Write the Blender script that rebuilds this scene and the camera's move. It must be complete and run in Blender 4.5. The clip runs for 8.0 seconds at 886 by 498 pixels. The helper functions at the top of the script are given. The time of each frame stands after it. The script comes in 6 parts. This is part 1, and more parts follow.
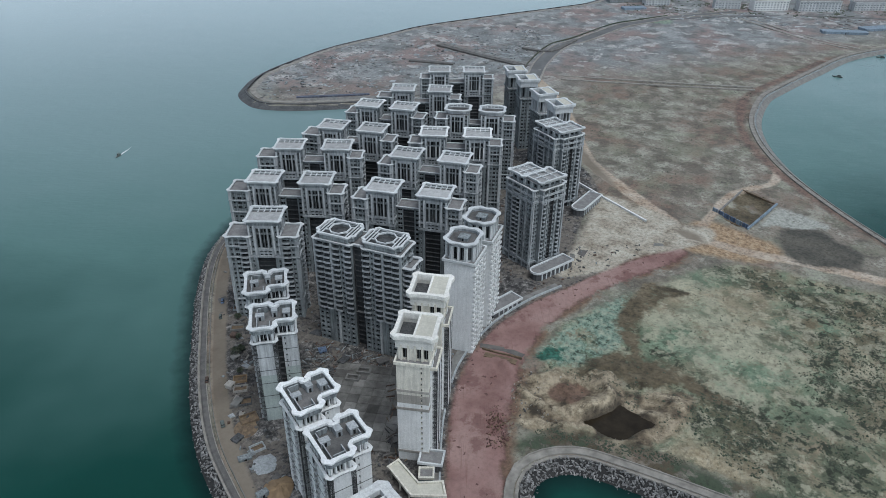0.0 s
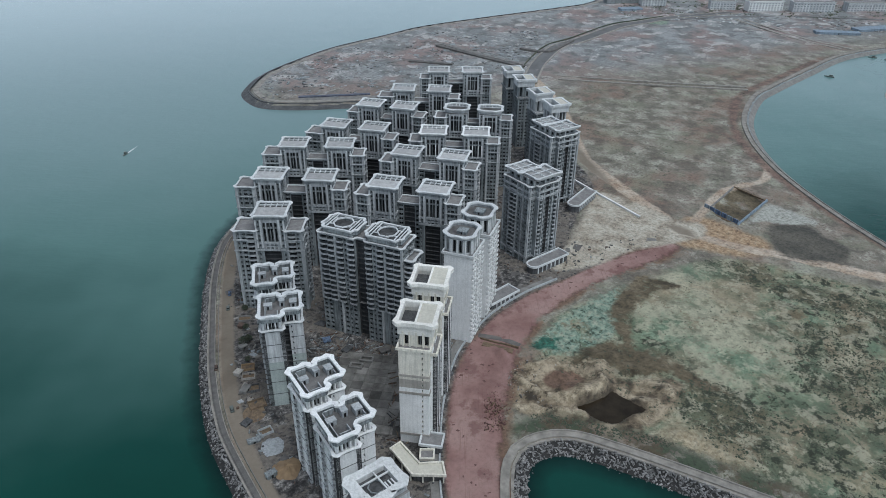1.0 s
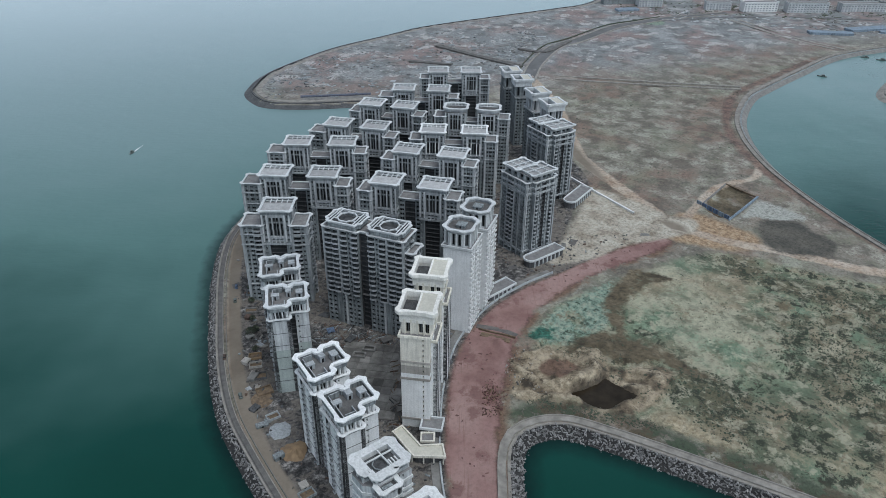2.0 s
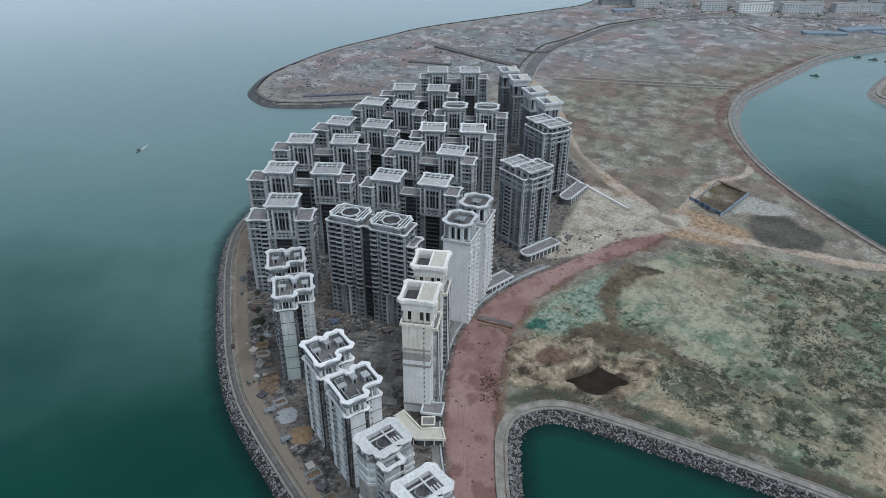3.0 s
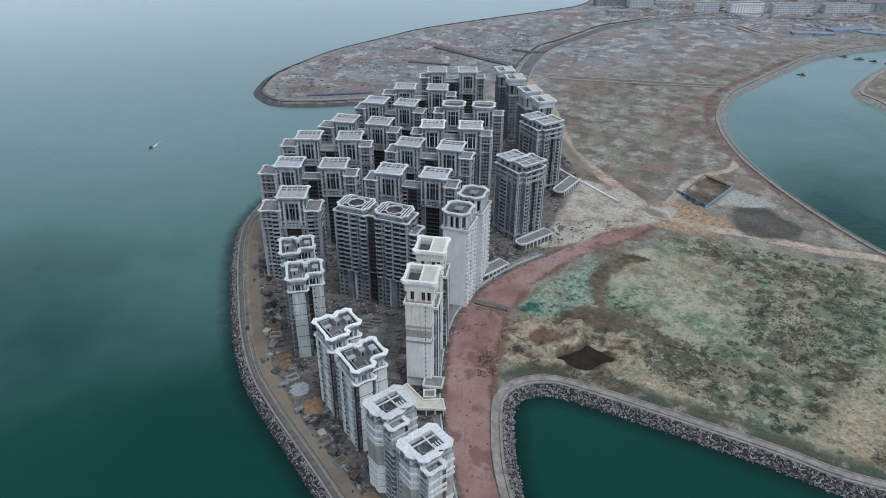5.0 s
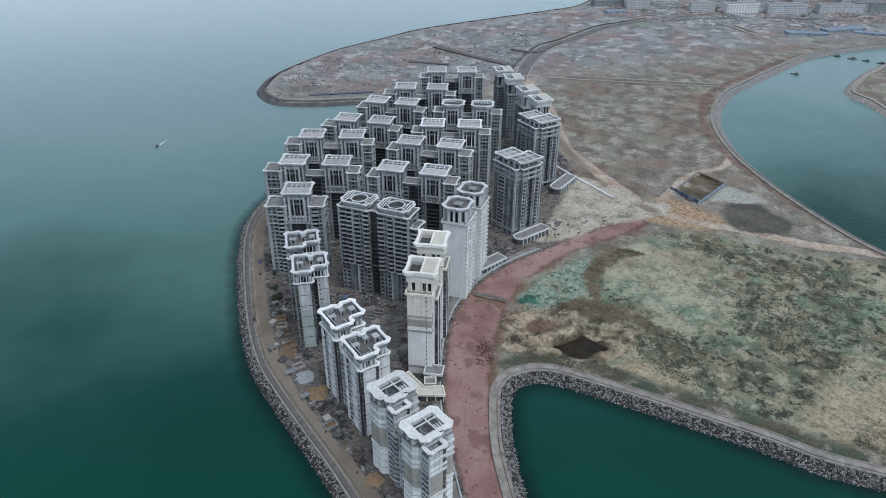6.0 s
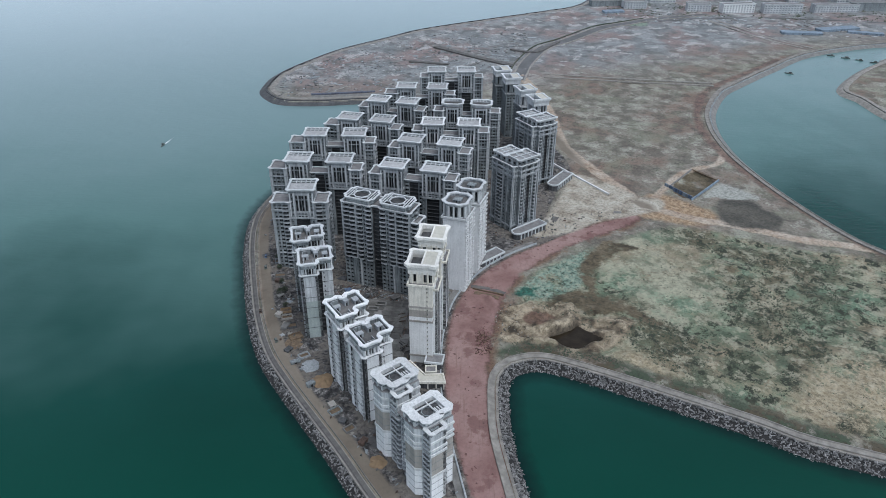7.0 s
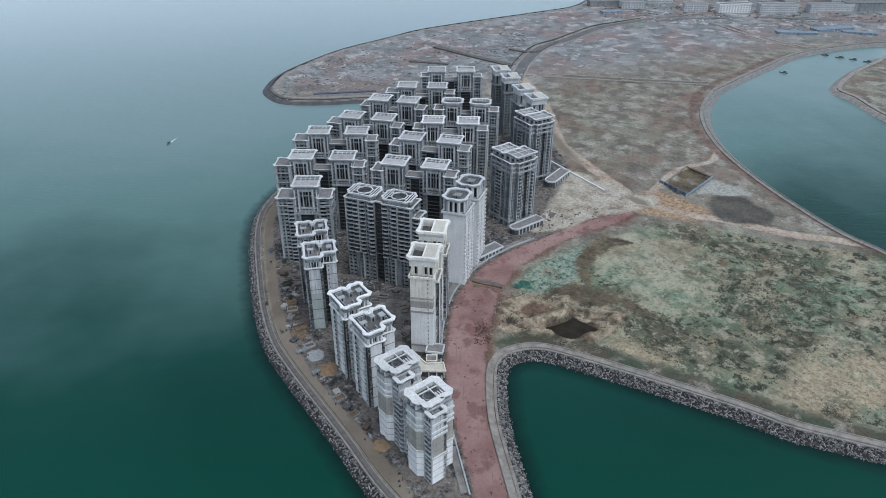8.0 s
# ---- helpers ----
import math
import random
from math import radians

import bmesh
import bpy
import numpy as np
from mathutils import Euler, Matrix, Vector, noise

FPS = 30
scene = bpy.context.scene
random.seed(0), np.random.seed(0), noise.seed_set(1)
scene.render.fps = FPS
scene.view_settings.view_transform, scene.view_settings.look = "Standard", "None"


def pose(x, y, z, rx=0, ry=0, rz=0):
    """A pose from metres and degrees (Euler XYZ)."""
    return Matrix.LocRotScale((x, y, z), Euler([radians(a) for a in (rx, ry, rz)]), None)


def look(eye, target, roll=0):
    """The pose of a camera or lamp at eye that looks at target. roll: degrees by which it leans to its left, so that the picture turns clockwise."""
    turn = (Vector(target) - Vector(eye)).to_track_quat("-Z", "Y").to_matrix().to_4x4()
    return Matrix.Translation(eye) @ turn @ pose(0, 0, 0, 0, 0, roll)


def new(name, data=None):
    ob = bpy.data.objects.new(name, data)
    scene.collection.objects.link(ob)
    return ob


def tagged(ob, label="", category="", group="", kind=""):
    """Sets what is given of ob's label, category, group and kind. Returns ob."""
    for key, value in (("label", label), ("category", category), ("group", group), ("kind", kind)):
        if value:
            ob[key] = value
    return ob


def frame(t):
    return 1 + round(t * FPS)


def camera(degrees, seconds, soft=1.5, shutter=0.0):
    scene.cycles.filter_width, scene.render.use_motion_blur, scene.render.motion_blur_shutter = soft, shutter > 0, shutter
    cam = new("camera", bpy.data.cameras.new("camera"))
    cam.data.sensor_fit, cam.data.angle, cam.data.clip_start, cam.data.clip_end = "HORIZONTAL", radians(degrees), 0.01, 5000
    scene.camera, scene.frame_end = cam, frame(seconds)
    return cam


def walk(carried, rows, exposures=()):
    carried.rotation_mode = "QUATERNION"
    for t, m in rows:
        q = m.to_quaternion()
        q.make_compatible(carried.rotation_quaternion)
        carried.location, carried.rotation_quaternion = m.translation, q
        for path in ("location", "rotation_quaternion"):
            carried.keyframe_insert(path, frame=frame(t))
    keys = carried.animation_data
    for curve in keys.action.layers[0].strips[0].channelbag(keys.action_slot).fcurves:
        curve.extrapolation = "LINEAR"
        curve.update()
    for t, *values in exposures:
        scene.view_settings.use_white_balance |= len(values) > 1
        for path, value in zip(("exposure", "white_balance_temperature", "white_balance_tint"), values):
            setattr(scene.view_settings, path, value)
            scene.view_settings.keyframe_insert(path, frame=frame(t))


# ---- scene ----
cam = camera(64.27, 8.0, soft=0.8)
# seconds, eye x y z, pitch, lean to the left, yaw: a drone backing away and rising
PATH = [
    (0, 0.00, -0.00, 234.00, -30.086, 0.537, 0.000),
    (0.5, -0.09, -7.22, 236.17, -30.086, 0.532, -0.041),
    (1, -0.18, -14.44, 238.34, -30.087, 0.524, -0.079),
    (1.5, -0.27, -21.67, 240.52, -30.090, 0.515, -0.115),
    (2.25, -0.41, -32.53, 243.79, -30.097, 0.497, -0.163),
    (3, -0.54, -43.41, 247.07, -30.108, 0.474, -0.205),
    (3.5, -0.63, -50.67, 249.26, -30.117, 0.456, -0.229),
    (4, -0.72, -57.93, 251.46, -30.128, 0.435, -0.251),
    (4.5, -0.81, -65.20, 253.66, -30.140, 0.413, -0.270),
    (5.25, -0.95, -76.12, 256.97, -30.161, 0.375, -0.293),
    (6, -1.08, -87.05, 260.29, -30.185, 0.333, -0.310),
    (6.5, -1.17, -94.35, 262.51, -30.203, 0.302, -0.318),
    (7, -1.26, -101.66, 264.74, -30.222, 0.269, -0.323),
    (7.5, -1.35, -108.97, 266.96, -30.244, 0.234, -0.325),
    (8, -1.44, -116.28, 269.20, -30.266, 0.196, -0.324),
]


def heading(pitch, yaw):
    p, y = radians(pitch), radians(yaw)
    return Vector((-math.sin(y) * math.cos(p), math.cos(y) * math.cos(p), math.sin(p)))


walk(cam, [(t, look((x, y, z), Vector((x, y, z)) + 100 * heading(pitch, yaw), lean)) for t, x, y, z, pitch, lean, yaw in PATH],
     [(0.0, 0.11, 5820, 5), (8.0, 0.26, 5740, 8)])

# ---- daylight: bright overcast with haze towards the horizon ----
world = bpy.data.worlds.new("sky")
scene.world = world
world.use_nodes = True
wn, wl = world.node_tree.nodes, world.node_tree.links
sky = wn.new("ShaderNodeTexSky")
sky.sky_type = "NISHITA"
sky.sun_disc = False
sky.sun_elevation, sky.sun_rotation = radians(66), radians(140)
sky.air_density, sky.dust_density, sky.ozone_density = 1.0, 4.0, 1.0
grey = wn.new("ShaderNodeHueSaturation")
grey.inputs["Saturation"].default_value = 0.45
wl.new(sky.outputs[0], grey.inputs["Color"])
# hazy air: the sky whitens evenly all round towards the horizon
split = wn.new("ShaderNodeSeparateXYZ")
wl.new(wn.new("ShaderNodeTexCoord").outputs["Generated"], split.inputs[0])
low = wn.new("ShaderNodeMapRange")
low.inputs["From Min"].default_value, low.inputs["From Max"].default_value = 0.75, 0.0
low.inputs["To Min"].default_value, low.inputs["To Max"].default_value = 0.0, 1.0
wl.new(split.outputs["Z"], low.inputs["Value"])
curve = wn.new("ShaderNodeMath")
curve.operation = "POWER"
curve.inputs[1].default_value = 4.0
wl.new(low.outputs[0], curve.inputs[0])
haze = wn.new("ShaderNodeMath")
haze.operation = "MULTIPLY_ADD"
haze.inputs[1].default_value, haze.inputs[2].default_value = 5.0, 1.0
wl.new(curve.outputs[0], haze.inputs[0])
scale = wn.new("ShaderNodeVectorMath")
scale.operation = "SCALE"
wl.new(grey.outputs[0], scale.inputs[0])
wl.new(haze.outputs[0], scale.inputs["Scale"])
wl.new(scale.outputs[0], wn["Background"].inputs["Color"])
wn["Background"].inputs["Strength"].default_value = 0.10

sun = new("sun", bpy.data.lights.new("sun", "SUN"))
sun.data.energy, sun.data.angle, sun.data.color = 1.0, radians(30), (1.0, 0.97, 0.93)
sun.matrix_world = look((0, 0, 500), (-0.26 * 500, 0.31 * 500, 500 - 0.914 * 500))

# ---- materials ----
def material(name):
    m = bpy.data.materials.new(name)
    m.use_nodes = True
    return m, m.node_tree.nodes, m.node_tree.links, m.node_tree.nodes["Principled BSDF"]


def noise_node(nodes, links, scale, detail=4.0, rough=0.6, vec=None):
    n = nodes.new("ShaderNodeTexNoise")
    n.inputs["Scale"].default_value, n.inputs["Detail"].default_value, n.inputs["Roughness"].default_value = scale, detail, rough
    if vec:
        links.new(vec, n.inputs["Vector"])
    return n.outputs["Fac"]


def ramp(nodes, links, fac, stops):
    r = nodes.new("ShaderNodeValToRGB")
    e = r.color_ramp.elements
    while len(e) < len(stops):
        e.new(0.5)
    for el, (p, c) in zip(e, stops):
        el.position = p
        el.color = (c, c, c, 1) if isinstance(c, (int, float)) else (*c, 1)
    links.new(fac, r.inputs[0])
    return r.outputs[0]


def mix(nodes, links, fac, a, b, blend="MIX"):
    n = nodes.new("ShaderNodeMix")
    n.data_type, n.blend_type = "RGBA", blend
    for value, socket in ((fac, n.inputs[0]), (a, n.inputs[6]), (b, n.inputs[7])):
        if isinstance(value, (int, float)):
            socket.default_value = value
        elif isinstance(value, tuple):
            socket.default_value = (*value, 1)
        else:
            links.new(value, socket)
    return n.outputs[2]


def arith(nodes, links, op, a, b=0.0):
    n = nodes.new("ShaderNodeMath")
    n.operation = op
    for value, socket in ((a, n.inputs[0]), (b, n.inputs[1])):
        if isinstance(value, (int, float)):
            socket.default_value = value
        else:
            links.new(value, socket)
    return n.outputs[0]


def bump(nodes, links, height, bsdf, strength, distance):
    b = nodes.new("ShaderNodeBump")
    b.inputs["Strength"].default_value, b.inputs["Distance"].default_value = strength, distance
    links.new(height, b.inputs["Height"])
    links.new(b.outputs[0], bsdf.inputs["Normal"])


def place(nodes):
    return nodes.new("ShaderNodeNewGeometry").outputs["Position"]


def weathered(name, light, dark, rough=0.85, coarse=0.12, fine=1.6, streak=0.5, vary=0.12, island=False):
    """A mineral surface: coarse blotches, fine grain and rain streaks that run down."""
    m, n, l, b = material(name)
    p = place(n)
    c = mix(n, l, ramp(n, l, noise_node(n, l, coarse, 5, 0.65, p), [(0.35, 0.0), (0.7, 1.0)]), light, dark)
    mp = n.new("ShaderNodeMapping")
    mp.inputs["Scale"].default_value = (1.0, 1.0, 0.06)
    l.new(p, mp.inputs["Vector"])
    s = ramp(n, l, noise_node(n, l, 0.9, 4, 0.7, mp.outputs[0]), [(0.42, 1.0), (0.62, 1.0 - streak)])
    c = mix(n, l, 1.0, c, s, "MULTIPLY")
    g = noise_node(n, l, fine, 5, 0.7, p)
    c = mix(n, l, 1.0, c, ramp(n, l, g, [(0.3, 0.82), (0.7, 1.08)]), "MULTIPLY")
    if island:
        r = n.new("ShaderNodeNewGeometry").outputs["Random Per Island"]
    else:
        r = n.new("ShaderNodeObjectInfo").outputs["Random"]
    c = mix(n, l, 1.0, c, ramp(n, l, r, [(0.0, 1.0 - vary), (1.0, 1.0)]), "MULTIPLY")
    l.new(c, b.inputs["Base Color"])
    b.inputs["Roughness"].default_value = rough
    bump(n, l, g, b, 0.25, 0.08)
    return m


CONCRETE = weathered("raw concrete", (0.335, 0.367, 0.375), (0.205, 0.23, 0.238))
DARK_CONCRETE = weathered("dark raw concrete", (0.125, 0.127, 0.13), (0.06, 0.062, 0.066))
PALE = weathered("pale render", (0.62, 0.64, 0.65), (0.46, 0.48, 0.49), streak=0.35)
WHITE = weathered("white paint", (0.86, 0.87, 0.865), (0.74, 0.75, 0.745), streak=0.12)
CREAM = weathered("cream paint", (0.80, 0.77, 0.68), (0.66, 0.63, 0.54), streak=0.25)
WARM = weathered("warm white paint", (0.86, 0.845, 0.79), (0.74, 0.725, 0.67), streak=0.12)
TAN = weathered("tan plaster", (0.43, 0.41, 0.37), (0.33, 0.31, 0.28), streak=0.2)
LIGHT = weathered("light concrete", (0.45, 0.475, 0.485), (0.32, 0.34, 0.35), streak=0.3)
PALE_TRIM = weathered("chalky white trim", (0.74, 0.75, 0.74), (0.60, 0.61, 0.605), coarse=0.12, streak=0.2)
RIM = weathered("pale concrete coping", (0.70, 0.72, 0.72), (0.52, 0.54, 0.55), streak=0.14)
ROOF = weathered("roof screed", (0.27, 0.265, 0.26), (0.16, 0.155, 0.155), coarse=0.3, streak=0.1)
GREEN_NET = weathered("green scaffold sheet", (0.40, 0.45, 0.43), (0.29, 0.33, 0.315), streak=0.12)
QUAY_PALE = weathered("worn pale quay concrete", (0.35, 0.33, 0.295), (0.18, 0.168, 0.15), coarse=0.2, streak=0.1)
PAVE = weathered("dirty paving", (0.17, 0.162, 0.155), (0.095, 0.092, 0.09), coarse=0.3, streak=0.0)
STONE = weathered("breakwater stone", (0.44, 0.43, 0.42), (0.15, 0.148, 0.146), coarse=0.5, island=True, vary=0.75, streak=0.2)
QUAY = weathered("quay concrete", (0.26, 0.255, 0.24), (0.13, 0.126, 0.118), coarse=0.2, streak=0.1)
BLUE = weathered("blue sheeting", (0.16, 0.23, 0.36), (0.10, 0.14, 0.22))
PALE_BLUE = weathered("faded blue roof sheet", (0.30, 0.38, 0.46), (0.22, 0.28, 0.34))
RUST = weathered("rusty steel", (0.15, 0.095, 0.07), (0.08, 0.055, 0.045))
# bed coloured black for the shade in the gaps between stones
BED = weathered("shaded gap rubble", (0.03, 0.029, 0.028), (0.010, 0.010, 0.010), coarse=0.6, streak=0.0)
GRIME = weathered("grimy slab", (0.16, 0.15, 0.14), (0.07, 0.068, 0.066), coarse=0.15, streak=0.0)


def plain(name, colour, rough, coat=0.0):
    m, n, l, b = material(name)
    g = noise_node(n, l, 0.7, 4, 0.6, place(n))
    l.new(mix(n, l, 1.0, colour, ramp(n, l, g, [(0.3, 0.7), (0.7, 1.15)]), "MULTIPLY"), b.inputs["Base Color"])
    b.inputs["Roughness"].default_value = rough
    b.inputs["Coat Weight"].default_value = coat
    return m


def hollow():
    """Unglazed openings, their unlit inside put into the colour, each a little different."""
    m, n, l, b = material("unlit window opening")
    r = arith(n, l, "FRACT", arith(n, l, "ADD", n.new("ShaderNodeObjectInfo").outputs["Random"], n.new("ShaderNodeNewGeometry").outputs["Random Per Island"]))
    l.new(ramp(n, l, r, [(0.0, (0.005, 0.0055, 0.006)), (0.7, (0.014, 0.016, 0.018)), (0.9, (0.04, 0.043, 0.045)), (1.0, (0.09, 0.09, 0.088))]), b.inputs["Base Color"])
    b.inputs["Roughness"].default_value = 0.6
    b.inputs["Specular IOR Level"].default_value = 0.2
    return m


UNLIT_PANE = hollow()
HULL = plain("dark boat hull", (0.11, 0.13, 0.12), 0.5)
FOAM = plain("thin foam", (0.72, 0.76, 0.76), 0.6)


def leafage():
    m, n, l, b = material("scrub leaves")
    r = n.new("ShaderNodeNewGeometry").outputs["Random Per Island"]
    l.new(ramp(n, l, r, [(0.0, (0.035, 0.055, 0.035)), (0.5, (0.055, 0.07, 0.045)), (0.8, (0.085, 0.09, 0.06)), (1.0, (0.11, 0.095, 0.07))]), b.inputs["Base Color"])
    b.inputs["Roughness"].default_value = 0.8
    return m


LEAF = leafage()


def sea():
    m, n, l, b = material("sea water")
    p = place(n)
    # green water inshore, paling with distance to put haze into the colour
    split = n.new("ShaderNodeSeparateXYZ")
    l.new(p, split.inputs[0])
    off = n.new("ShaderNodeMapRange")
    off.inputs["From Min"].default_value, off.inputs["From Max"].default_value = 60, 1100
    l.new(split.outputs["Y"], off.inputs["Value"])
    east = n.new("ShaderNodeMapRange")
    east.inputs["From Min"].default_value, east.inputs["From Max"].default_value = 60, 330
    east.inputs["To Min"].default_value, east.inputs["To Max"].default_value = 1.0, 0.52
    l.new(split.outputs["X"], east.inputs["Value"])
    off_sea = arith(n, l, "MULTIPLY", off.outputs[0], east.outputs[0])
    far_haze = arith(n, l, "ADD", off_sea, arith(n, l, "MULTIPLY", arith(n, l, "SUBTRACT", noise_node(n, l, 0.004, 4, 0.55, p), 0.5), 0.35))
    deep = ramp(n, l, far_haze, [(0.0, (0.0015, 0.023, 0.0165)), (0.05, (0.0025, 0.028, 0.020)), (0.15, (0.008, 0.050, 0.040)), (0.30, (0.090, 0.172, 0.160)), (0.50, (0.145, 0.226, 0.222)), (1.0, (0.19, 0.26, 0.265))])
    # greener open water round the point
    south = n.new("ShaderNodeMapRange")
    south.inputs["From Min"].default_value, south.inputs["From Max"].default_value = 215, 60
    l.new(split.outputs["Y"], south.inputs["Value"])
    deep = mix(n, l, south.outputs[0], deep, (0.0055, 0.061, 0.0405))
    # dark edge along the sea walls: their shade and reflection painted into the water
    edge_shade = n.new("ShaderNodeAttribute")
    edge_shade.attribute_name = "offshore"
    reach = arith(n, l, "ADD", edge_shade.outputs["Fac"], arith(n, l, "MULTIPLY", arith(n, l, "SUBTRACT", noise_node(n, l, 0.12, 4, 0.6, p), 0.5), 7.0))
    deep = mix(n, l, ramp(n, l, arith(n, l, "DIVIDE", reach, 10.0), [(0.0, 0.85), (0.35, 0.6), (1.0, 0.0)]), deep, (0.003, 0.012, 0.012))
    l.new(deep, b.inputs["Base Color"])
    b.inputs["Roughness"].default_value = 0.12
    b.inputs["IOR"].default_value = 1.33
    b.inputs["Specular IOR Level"].default_value = 0.36
    mp = n.new("ShaderNodeMapping")
    mp.inputs["Scale"].default_value, mp.inputs["Rotation"].default_value = (0.35, 1.0, 1.0), (0, 0, radians(35))
    l.new(p, mp.inputs["Vector"])
    w = arith(n, l, "ADD", noise_node(n, l, 0.22, 6, 0.65, mp.outputs[0]), arith(n, l, "MULTIPLY", noise_node(n, l, 0.03, 3, 0.5, p), 1.5))
    bump(n, l, w, b, 0.42, 0.5)
    return m


WATER = sea()

# ---- plan: shores and tracks as smooth lines through a few plan points ----
def spline(points, step=4.0, closed=False):
    """Catmull-Rom line through plan points, about one vertex per step metres."""
    p = np.array(points, float)
    p = np.vstack([p[-1], p, p[0], p[1]]) if closed else np.vstack([2 * p[0] - p[1], p, 2 * p[-1] - p[-2]])
    out = []
    for a, b, c, d in zip(p[:-3], p[1:-2], p[2:-1], p[3:]):
        k = max(2, int(np.linalg.norm(c - b) / step))
        u = np.linspace(0, 1, k, endpoint=False)[:, None]
        out.append(0.5 * (2 * b + (c - a) * u + (2 * a - 5 * b + 4 * c - d) * u ** 2 + (3 * b - a - 3 * c + d) * u ** 3))
    if not closed:
        out.append(p[-2][None])
    return np.vstack(out)


def away(q, line, closed=False, reach=70.0):
    """Distance of every plan point q from a line, no further than reach."""
    a = line if closed else line[:-1]
    b = np.roll(line, -1, 0) if closed else line[1:]
    out = np.full(len(q), reach)
    near = np.flatnonzero(((q > line.min(0) - reach) & (q < line.max(0) + reach)).all(1))
    for k in range(0, len(a), 24):
        s, e = a[k:k + 24], b[k:k + 24]
        lo, hi = np.minimum(s, e).min(0) - reach, np.maximum(s, e).max(0) + reach
        use = near[((q[near] > lo) & (q[near] < hi)).all(1)]
        best = out[use] ** 2
        for s0, e0 in zip(s, e):
            w, r = e0 - s0, q[use] - s0
            u = np.clip((r @ w) / max(w @ w, 1e-9), 0, 1)
            best = np.minimum(best, ((r - u[:, None] * w) ** 2).sum(1))
        out[use] = np.sqrt(best)
    return out


def within(q, poly):
    inside = np.zeros(len(q), bool)
    use = np.flatnonzero(((q >= poly.min(0)) & (q <= poly.max(0))).all(1))
    x, y = q[use, 0], q[use, 1]
    hit = np.zeros(len(use), bool)
    for (x0, y0), (x1, y1) in zip(poly, np.roll(poly, -1, 0)):
        if y0 == y1:
            continue
        hit ^= ((y0 > y) != (y1 > y)) & (x < (x1 - x0) * (y - y0) / (y1 - y0) + x0)
    inside[use] = hit
    return inside


def depth_in(q, poly):
    """Signed distance: positive inside the outline."""
    return np.where(within(q, poly), 1, -1) * away(q, poly, True)


WEST = spline([(12, 70), (-10, 84), (-34, 112), (-57, 147), (-90, 195), (-107, 223), (-121, 258), (-133, 299), (-145, 346), (-151, 382), (-151, 409), (-144, 444),
               (-128, 480), (-108, 520), (-90, 565), (-74, 612), (-62, 655), (-62, 676)])
CAPE = spline([(-62, 676), (-80, 684), (-144, 675), (-185, 679), (-205, 698), (-217, 721), (-219, 744), (-214, 792), (-187, 853), (-148, 919), (-87, 986), (-36, 1042), (67, 1112),
               (182, 1184), (240, 1229), (300, 1330), (420, 1500)], 8)
BAY = spline([(420, 60), (320, 92), (221, 132), (181, 148), (157, 163), (103, 192), (73, 207), (57, 213), (44, 210), (38, 202), (36, 183), (36, 157), (42, 112), (44, 90), (34, 74), (12, 70)])
LAKE = spline([(345, 318), (334, 342), (318, 370), (300, 432), (289, 494), (286, 543), (291, 598), (306, 652), (338, 713), (368, 747), (438, 816), (515, 887), (602, 931), (670, 951),
               (800, 975), (1000, 985)], 6)
ISLET = spline([(629, 876), (597, 858), (541, 809), (489, 748), (478, 718), (485, 697), (488, 630), (520, 560), (640, 520), (760, 640), (740, 820)], 8, True)
MAIN = np.vstack([WEST, CAPE, [(420, 1700), (2400, 1700), (2400, -200), (700, -200)], BAY[:-1]])
POOL = np.vstack([LAKE, [(1500, 985), (1500, 280), (700, 200), (420, 250)]])

RED_W = [(17, 88), (15, 108), (9, 141), (5, 165), (2, 192), (2, 218), (4, 246), (11, 279), (28, 311), (50, 335), (73, 352), (123, 389), (160, 412)]
RED_E = [(164, 392), (134, 375), (104, 356), (80, 339), (58, 315), (49, 300), (40, 279), (34, 256), (29, 235), (26, 207), (26, 183), (28, 161), (30, 130), (31, 108), (31, 84)]
RED = np.vstack([spline(RED_W), spline(RED_E)])
SITE = np.vstack([spline([(-20, 112), (-41, 146), (-70, 188), (-93, 228), (-106, 262), (-118, 300), (-130, 345), (-138, 380), (-136, 420), (-126, 460), (-100, 520), (-78, 570),
                          (-62, 620), (-40, 660), (-10, 670), (50, 650), (95, 600), (112, 540), (118, 490), (98, 440), (84, 400)]), spline(RED_W[::-1])])
FIELD = spline([(56, 300), (70, 322), (110, 347), (165, 378), (200, 380), (260, 350), (320, 330), (420, 250), (420, 80), (230, 146), (150, 186), (90, 222), (60, 236), (36, 240)], 6, True)
TRACKS = [(spline([(167, 418), (195, 399), (234, 380), (271, 361), (302, 352), (337, 338)]), 5.0), (spline([(175, 425), (187, 442), (220, 485), (258, 505), (275, 540)]), 3.4),
          (spline([(168, 418), (158, 442), (141, 485), (123, 537), (119, 571), (119, 659), (110, 740), (98, 790)]), 6.0),
          (spline([(-17, 110), (-33, 134), (-50, 158), (-68, 182), (-84, 207), (-98, 236), (-109.5, 268), (-120, 306), (-131, 350), (-137, 385), (-137, 425), (-128, 460)]), 3.6)]
LANE = spline([(322, 340), (306, 376), (288, 434), (274, 498), (269, 571), (280, 637), (308, 706), (340, 748), (412, 816), (484, 886)])
PONDS = [spline([(65, 241), (71, 244), (80, 249), (84, 253), (87, 249), (92, 245), (98, 240), (93, 236), (87, 233), (80, 230), (72, 234)], 2, True)]
SUMP = spline([(51, 261), (59, 267), (69, 268), (72, 261), (67, 254), (62, 246), (58, 250), (52, 255)], 2, True)
